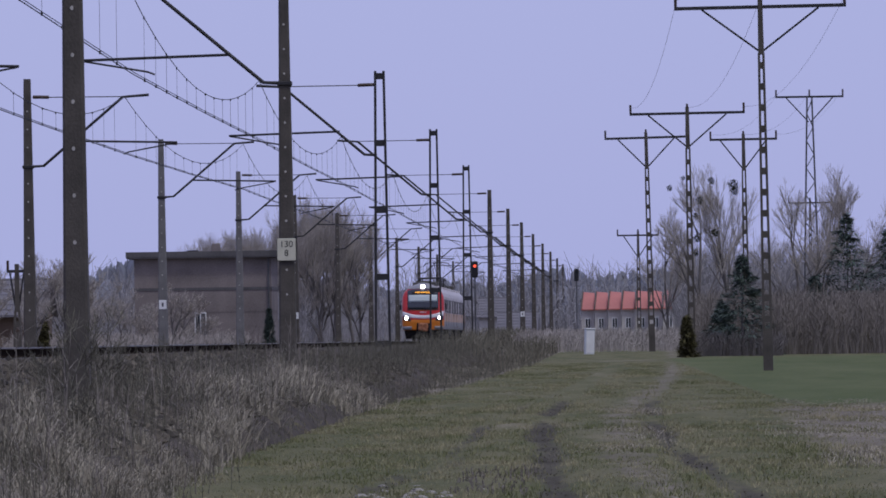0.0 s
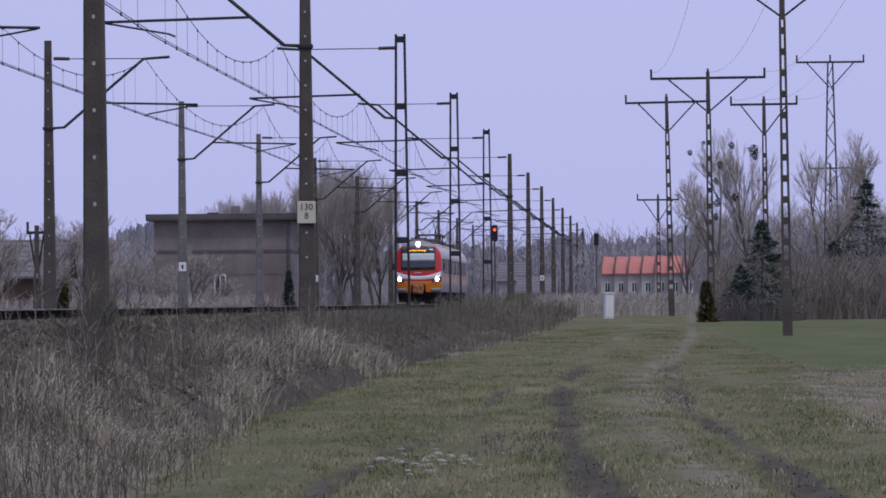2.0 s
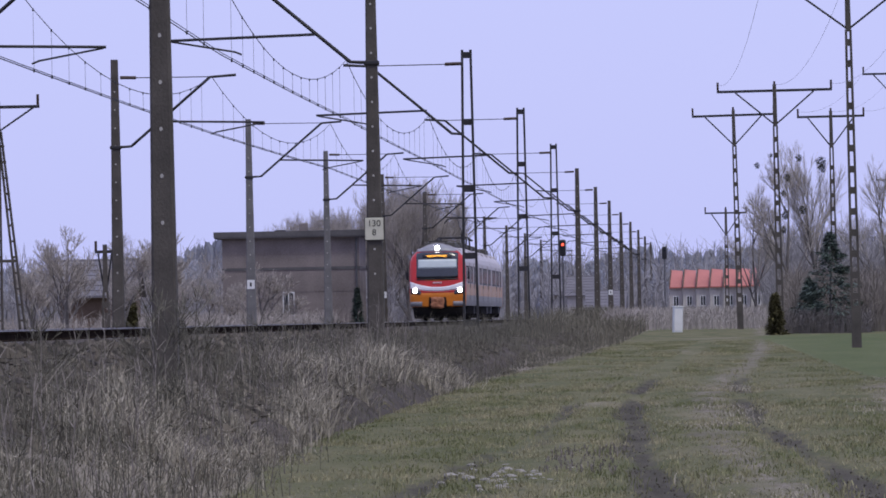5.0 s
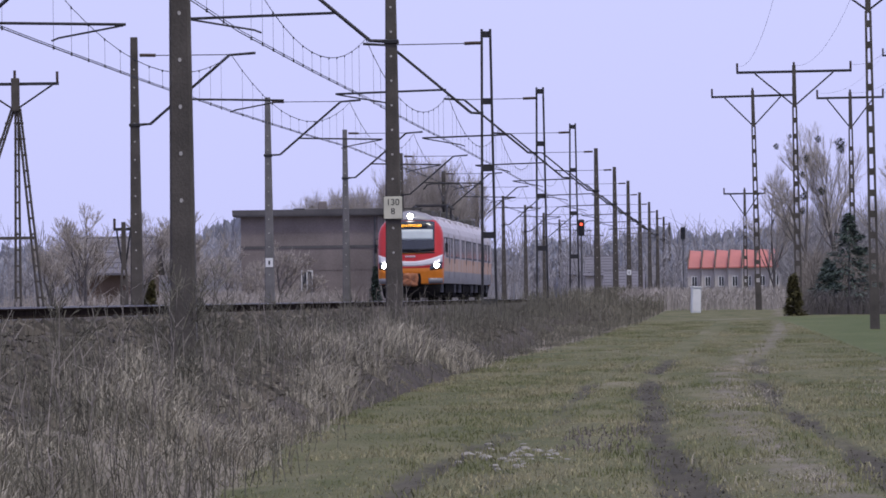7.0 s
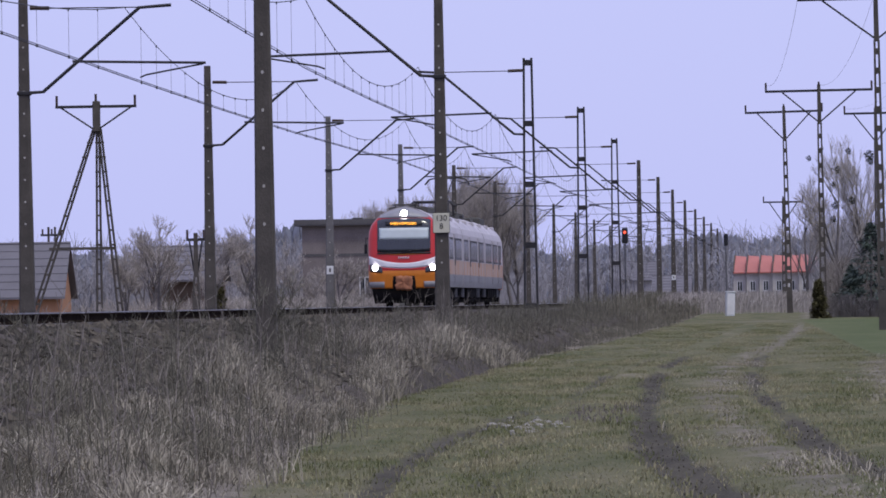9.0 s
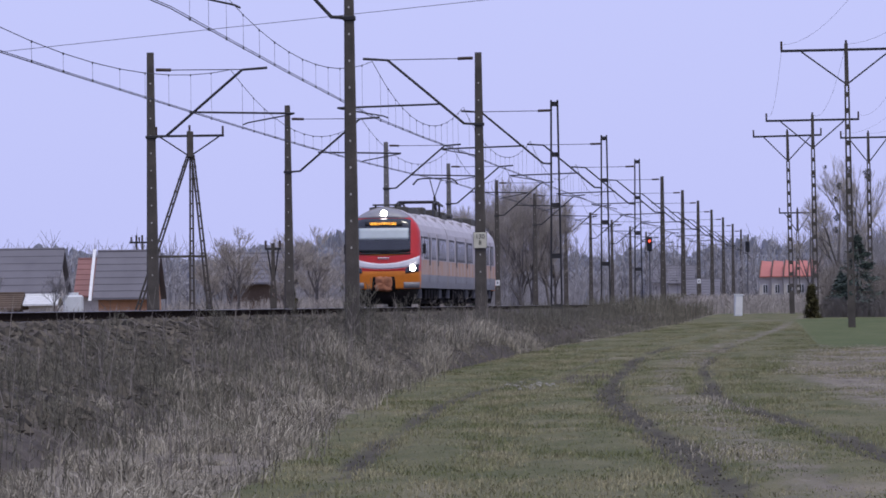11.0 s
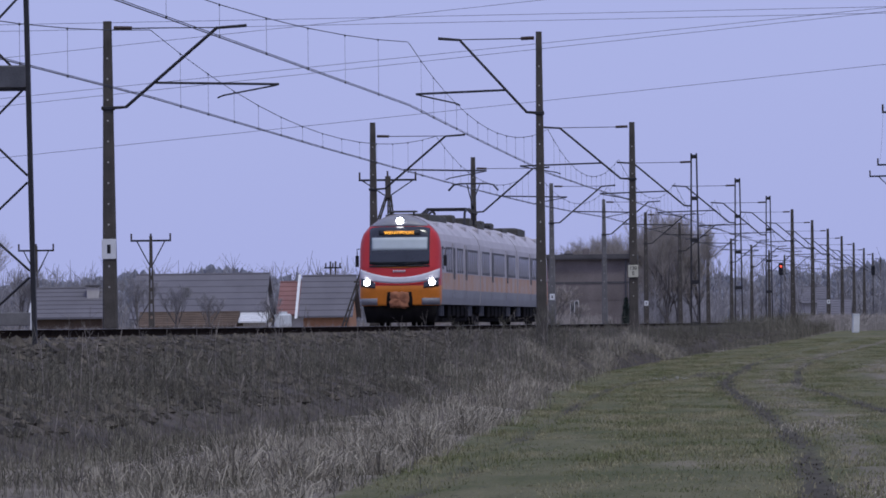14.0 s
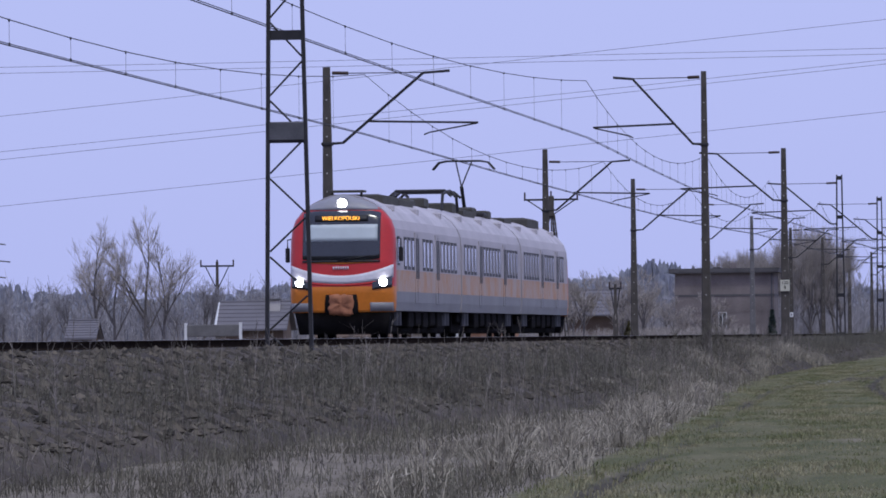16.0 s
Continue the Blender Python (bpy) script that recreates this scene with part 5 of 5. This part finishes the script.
def cab_front(train, y_flip=None):
    f = new("cab_front")
    f.parent = train
    if y_flip is not None:
        f.matrix_basis = pose(0, y_flip, 0, 0, 0, 180)
    # red shell
    zs = [0.72 + i * 0.07 for i in range(45)] + [3.93, 3.96]
    zs = sorted({round(min(z, 3.96), 3) for z in zs})
    S = [-1 + i / 20 for i in range(41)]
    V = [skin(s, z) for z in zs for s in S]
    Fc, idx = [], []
    for j in range(len(zs) - 1):
        for i in range(40):
            a = j * 41 + i
            Fc.append((a, a + 1, a + 42, a + 41))
            zc = (zs[j] + zs[j + 1]) / 2
            idx.append(1 if zc < 1.45 else (2 if zc > 3.62 else 0))
    Fc.append(tuple(range(40, -1, -1)))
    idx.append(1)
    shell = mesh_of("cab_shell", V, Fc, [TRED, TORANGE, TCAP], idx, smooth=True)
    # the gap from the nose back to the straight side is closed by the car's own shell
    sh = new("cab_shell", shell)
    sh.parent = f
    def sag(x, mid, end):
        return mid + (end - mid) * (abs(x) / 1.4) ** 2
    def sub(name, shape, mat, label=""):
        o = new(name, shape.mesh(name, mat, True))
        o.parent = f
        return tagged(o, label)
    sub("cap", patch(lambda x: 3.52, lambda x: min(3.93, 3.95 - 0.36 * abs(x / 1.1) ** 2.2), -1.02, 1.02, 0.012, 24, 5), TCAP, "dark grey domed brow")
    sub("windscreen", patch(lambda x: 2.14 + 0.05 * abs(x / 1.1) ** 6, lambda x: 3.50 - 0.1 * abs(x / 1.1) ** 8, -1.05, 1.05, 0.020, 30, 8), GLASS, "dark wraparound windscreen")
    sub("sun_blind", patch(lambda x: 2.66, lambda x: 3.12, -0.97, 0.97, 0.026, 24, 4), BLIND, "pale blue-grey sun blind")
    sub("display_box", patch(lambda x: 3.2, lambda x: 3.37, -0.72, 0.72, 0.028, 16, 2), BLACK, "black destination display")
    word = text_on("WIELKOPOLSKI", 0.15, AMBER, f, (-0.02, skin_at(0, 3.285, 0.036)[1], 3.285))
    tagged(word, "glowing amber destination lettering")
    sub("screen_frame", patch(lambda x: 2.08, lambda x: 2.14, -1.05, 1.05, 0.024, 24, 1), BLACK, "black windscreen surround")
    sub("orange_line", patch(lambda x: 2.03 + 0.05 * abs(x), lambda x: 2.09 + 0.05 * abs(x), -0.98, 0.98, 0.014, 24, 1), TORANGE)
    sub("white_stripe", patch(lambda x: sag(x, 1.50, 1.66), lambda x: sag(x, 1.72, 2.02), -1.40, 1.40, 0.012, 40, 3), TWHITE, "sweeping white stripe")
    sub("red_stripe", patch(lambda x: sag(x, 1.43, 1.60), lambda x: sag(x, 1.49, 1.65), -1.40, 1.40, 0.010, 40, 1), TRED)
    sub("bumper", patch(lambda x: 0.74, lambda x: 0.98, -1.38, -0.78, 0.03, 10, 2), TLOW, "grey lower bumper corner")
    sub("bumper", patch(lambda x: 0.74, lambda x: 0.98, 0.78, 1.38, 0.03, 10, 2), TLOW, "grey lower bumper corner")
    # The opening is a proud near-black block; its inner shade is only colour.
    pocket = Shape()
    c = skin_at(0, 1.0)
    pocket.box(-0.46, 0.46, c[1] - 0.03, c[1] + 0.2, 0.66, 1.24, 0.04)
    sub("coupler_pocket", pocket, UNDER)
    cv = Shape()
    rings = []
    for y, r in ((-0.06, 0.05), (-0.085, 0.2), (-0.075, 0.3), (-0.03, 0.355), (0.1, 0.36)):
        ring = []
        for i in range(24):
            a = 2 * math.pi * i / 24
            q = r / (abs(math.cos(a)) ** 4 + abs(math.sin(a)) ** 4) ** 0.25 * (1 + 0.07 * math.sin(3.1 * i + 20 * y) + 0.05 * math.sin(7.3 * i))
            ring.append((q * math.cos(a), c[1] + y + 0.025 * math.sin(5.1 * i + 9 * r), 0.93 + q * 0.82 * math.sin(a)))
        rings.append(ring)
    cv.loft(rings)
    sub("coupler_cover", cv, RUST, "faded orange canvas coupler cover")
    for s in (-1, 1):
        h = sub("headlight", patch(lambda x: 1.33 + 0.12 * (abs(x) - 0.85), lambda x: 1.53 + 0.32 * (abs(x) - 0.85), min(s * 0.85, s * 1.36), max(s * 0.85, s * 1.36), 0.02, 10, 4), GLASS, "dark slanted headlight housing")
        p = skin_at(s * 1.13, 1.53, 0.03)
        lp = Shape().tube([(p[0], p[1] + 0.03, p[2]), (p[0], p[1] - 0.035, p[2])], 0.11, 16)
        l = new("lamp", lp.mesh("lamp", LAMP))
        l.parent = h
        tagged(l, "lit white headlamp")
        w = Shape()
        q0, q1 = skin_at(s * 0.1, 2.13, 0.04), skin_at(s * 0.1 + 0.55, 2.24, 0.05)
        w.tube([q0, q1], 0.012, 4)
        w.tube([skin_at(s * 0.1 + 0.1, 2.17, 0.045), skin_at(s * 0.1 + 0.9, 2.26, 0.045)], 0.014, 4)
        sub("wiper", w, BLACK)
    p = skin_at(0, 3.70, 0.02)
    tl = sub("top_lamp_housing", Shape().tube([(0, p[1] + 0.2, 3.70), (0, p[1] - 0.02, 3.70)], 0.16, 16), BLACK)
    l = new("lamp", Shape().tube([(0, p[1] + 0.05, 3.70), (0, p[1] - 0.045, 3.70)], 0.13, 16).mesh("lamp", LAMP))
    l.parent = tl
    tagged(l, "lit white top lamp")
    bars = Shape()
    for k in range(7):
        q = skin_at(-0.2 + k * 0.065, 1.93, 0.016)
        bars.box(q[0] - 0.02, q[0] + 0.02, q[1] - 0.012, q[1] + 0.01, 1.89, 1.97)
    sub("running_number", bars, TWHITE, "row of small pale bars")
    sub("plough", Shape().loft([[(-1.3, 0.25, 0.72), (1.3, 0.25, 0.72), (1.3, 1.2, 0.72), (-1.3, 1.2, 0.72)], [(-1.2, 0.45, 0.12), (1.2, 0.45, 0.12), (1.2, 1.2, 0.12), (-1.2, 1.2, 0.12)]]), UNDER)


def build_train():
    t = thing("train", "red, white and orange electric multiple unit with lit headlamps", "train")
    cab_front(t)
    cab_front(t, CAR[2][1])
    for i, (y0, y1) in enumerate(CAR):
        a, b = (y0 + 0.88 if i == 0 else y0), (y1 - 0.88 if i == 2 else y1)
        c = new("car", car_shell(a, b))
        c.parent = t
        # Solid dark block almost down to the rail fills the gap in place of shade.
        part("underframe", Shape().box(-1.0, 1.0, y0 + 1.0, y1 - 1.0, 0.13, 0.78, 0.05), UNDER, c)
        for k in range(5):
            yy = y0 + 5.5 + k * 2.2
            part("equipment_box", Shape().box(-1.32, 1.32, yy, yy + 1.5, 0.28 + 0.06 * (k % 2), 0.76, 0.04), UNDER, c)
        bogie(c, y0 + 3.1)
        bogie(c, y1 - 3.1)
        L = y1 - y0
        doors = ((7.0, 13.3), (28.0, 37.0), (52.5, 59.3))[i]
        for sx in (-1, 1):
            def pane(name, ya, yb, za, zb, mat, off, lab="", parent=c):
                x = sx * (1.44 + off)
                return part(name, Shape().box(min(x, x - sx * 0.04), max(x, x - sx * 0.04), ya, yb, za, zb), mat, parent, lab)
            for dy in doors:
                d = pane("door", dy - 0.68, dy + 0.68, 1.86, 2.95, TSIDE, 0.012, "double-leaf sliding door")
                pane("door_panel", dy - 0.68, dy + 0.68, 1.29, 1.855, TFADED, 0.012, parent=d)
                pane("door_panel", dy - 0.68, dy + 0.68, 0.98, 1.285, TLOW, 0.012, parent=d)
                for o in (-0.30, 0.30):
                    pane("door_window", dy + o - 0.17, dy + o + 0.17, 1.66, 2.80, BLACK, 0.018, parent=d)
                pane("door_gap", dy - 0.012, dy + 0.012, 1.0, 2.93, BLACK, 0.016, parent=d)
            y = y0 + 0.9 if i else y0 + 3.1
            while y + 0.8 < y1 - (2.0 if i == 2 else 0.5):
                if all(abs(y + 0.4 - dy) > 1.15 for dy in doors):
                    w = pane("window", y, y + 0.8, 1.90, 2.80, BLACK, 0.008, "dark framed saloon window")
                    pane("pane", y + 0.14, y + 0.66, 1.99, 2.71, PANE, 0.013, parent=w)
                y += 1.12
            if i == 0:
                w = pane("cab_window", 1.25, 1.85, 2.0, 2.8, BLACK, 0.008)
                pane("pane", 1.31, 1.79, 2.06, 2.74, GLASS, 0.012, parent=w)
        # roof kit
        for k in range(3):
            yy = y0 + 3.5 + k * 7.2
            for sx in (-1, 1):
                part("vent_hood", Shape().box(min(sx * 0.85, sx * 1.12), max(sx * 0.85, sx * 1.12), yy, yy + 0.35, 3.5, 3.70, 0.03), TROOF, c)
        for yy, w, h, l in (((4.0, 0.78, 0.13, 4.6), (9.6, 0.7, 0.10, 4.2)), ((30.5, 0.7, 0.12, 4.0),), ((46.5, 0.65, 0.10, 3.0), (55.0, 0.75, 0.22, 5.0)))[i]:
            part("roof_unit", Shape().loft([[(-w, yy, 3.75), (w, yy, 3.75), (w, yy + l, 3.75), (-w, yy + l, 3.75)], [(-w, yy, 3.88 + h * 0.7), (w, yy, 3.88 + h * 0.7), (w, yy + l, 3.88 + h * 0.7), (-w, yy + l, 3.88 + h * 0.7)], [(-w * 0.8, yy + 0.1, 3.88 + h), (w * 0.8, yy + 0.1, 3.88 + h), (w * 0.8, yy + l - 0.1, 3.88 + h), (-w * 0.8, yy + l - 0.1, 3.88 + h)]]), DARKKIT, c, "dark olive air-conditioning box")
    part("roof_plate", Shape().box(-0.5, 0.5, 1.5, 2.3, 4.02, 4.08, 0.01), DARKKIT, t)
    for sx in (-0.4, 0.4):
        part("plate_stay", Shape().box(sx - 0.03, sx + 0.03, 1.85, 1.95, 3.85, 4.03), DARKKIT, t)
    for yy, w, h, l in ((15.6, 0.45, 0.12, 1.6), (18.2, 0.6, 0.20, 1.6), (28.2, 0.55, 0.22, 1.4), (35.4, 0.55, 0.20, 1.6), (41.2, 0.55, 0.18, 1.4)):
        part("resistor_box", Shape().box(-w, w, yy, yy + l, 3.85, 3.95 + h, 0.05), DARKKIT, t)
    for y0, y1 in ((20.9, 21.3), (43.4, 43.8)):
        part("gangway", Shape().loft([[(x * 0.9, y, z) for x, z in ((-1.3, 0.8), (1.3, 0.8), (1.3, 3.3), (0.7, 3.7), (-0.7, 3.7), (-1.3, 3.3))] for y in (y0, y1)]), BLACK, t)
    # cable ducts and pantographs on the roof of the middle car
    for sx in (-0.75, 0.75):
        part("roof_rail", Shape().tube([(sx, 22.4, 3.85), (sx, 22.8, 4.36), (sx, 25.2, 4.48), (sx, 27.4, 4.36), (sx, 27.8, 3.9)], 0.05, 5), STEEL, t)
    for y in (23.6, 25.2, 26.8):
        part("folded_collector", Shape().tube([(-0.95, y, 4.28), (-0.75, y, 4.46), (0.75, y, 4.46), (0.95, y, 4.28)], 0.045, 5), STEEL, t)
    for y in (38.6,):
        p = new("pantograph")
        p.parent = t
        top = 5.70
        part("base", Shape().box(-0.7, 0.7, y - 0.6, y + 0.6, 3.9, 4.02, 0.03), STEEL, p)
        part("lower_arm", Shape().tube([(0, y + 0.5, 4.02), (0, y - 0.7, (4.0 + top) / 2)], 0.06, 6), STEEL, p)
        for sx in (-0.25, 0.25):
            part("upper_arm", Shape().tube([(0, y - 0.7, (4.0 + top) / 2), (sx, y + 0.2, top - 0.05)], 0.025, 5), STEEL, p)
        for dy in (0.0, 0.4):
            part("collector_strip", Shape().tube([(-1.0, y + dy, top - 0.28), (-0.8, y + dy, top - 0.05), (-0.55, y + dy, top), (0.55, y + dy, top), (0.8, y + dy, top - 0.05), (1.0, y + dy, top - 0.28)], 0.03, 5), STEEL, p)
    for sx in (-1, 1):
        m = part("mirror", Shape().box(min(sx * 1.5, sx * 1.62), max(sx * 1.5, sx * 1.62), 0.95, 1.05, 2.1, 2.5, 0.02), BLACK, t)
        part("mirror_arm", Shape().tube([(sx * 1.4, 1.1, 2.75), (sx * 1.56, 1.0, 2.72), (sx * 1.56, 1.0, 2.5)], 0.02, 4), BLACK, m)
    return t


train = build_train()


def motions():
    walk(train, [(t, pose(LEFT_TRACK, y, RAIL_Z)) for t, y in TRAIN_ROWS])


motions()
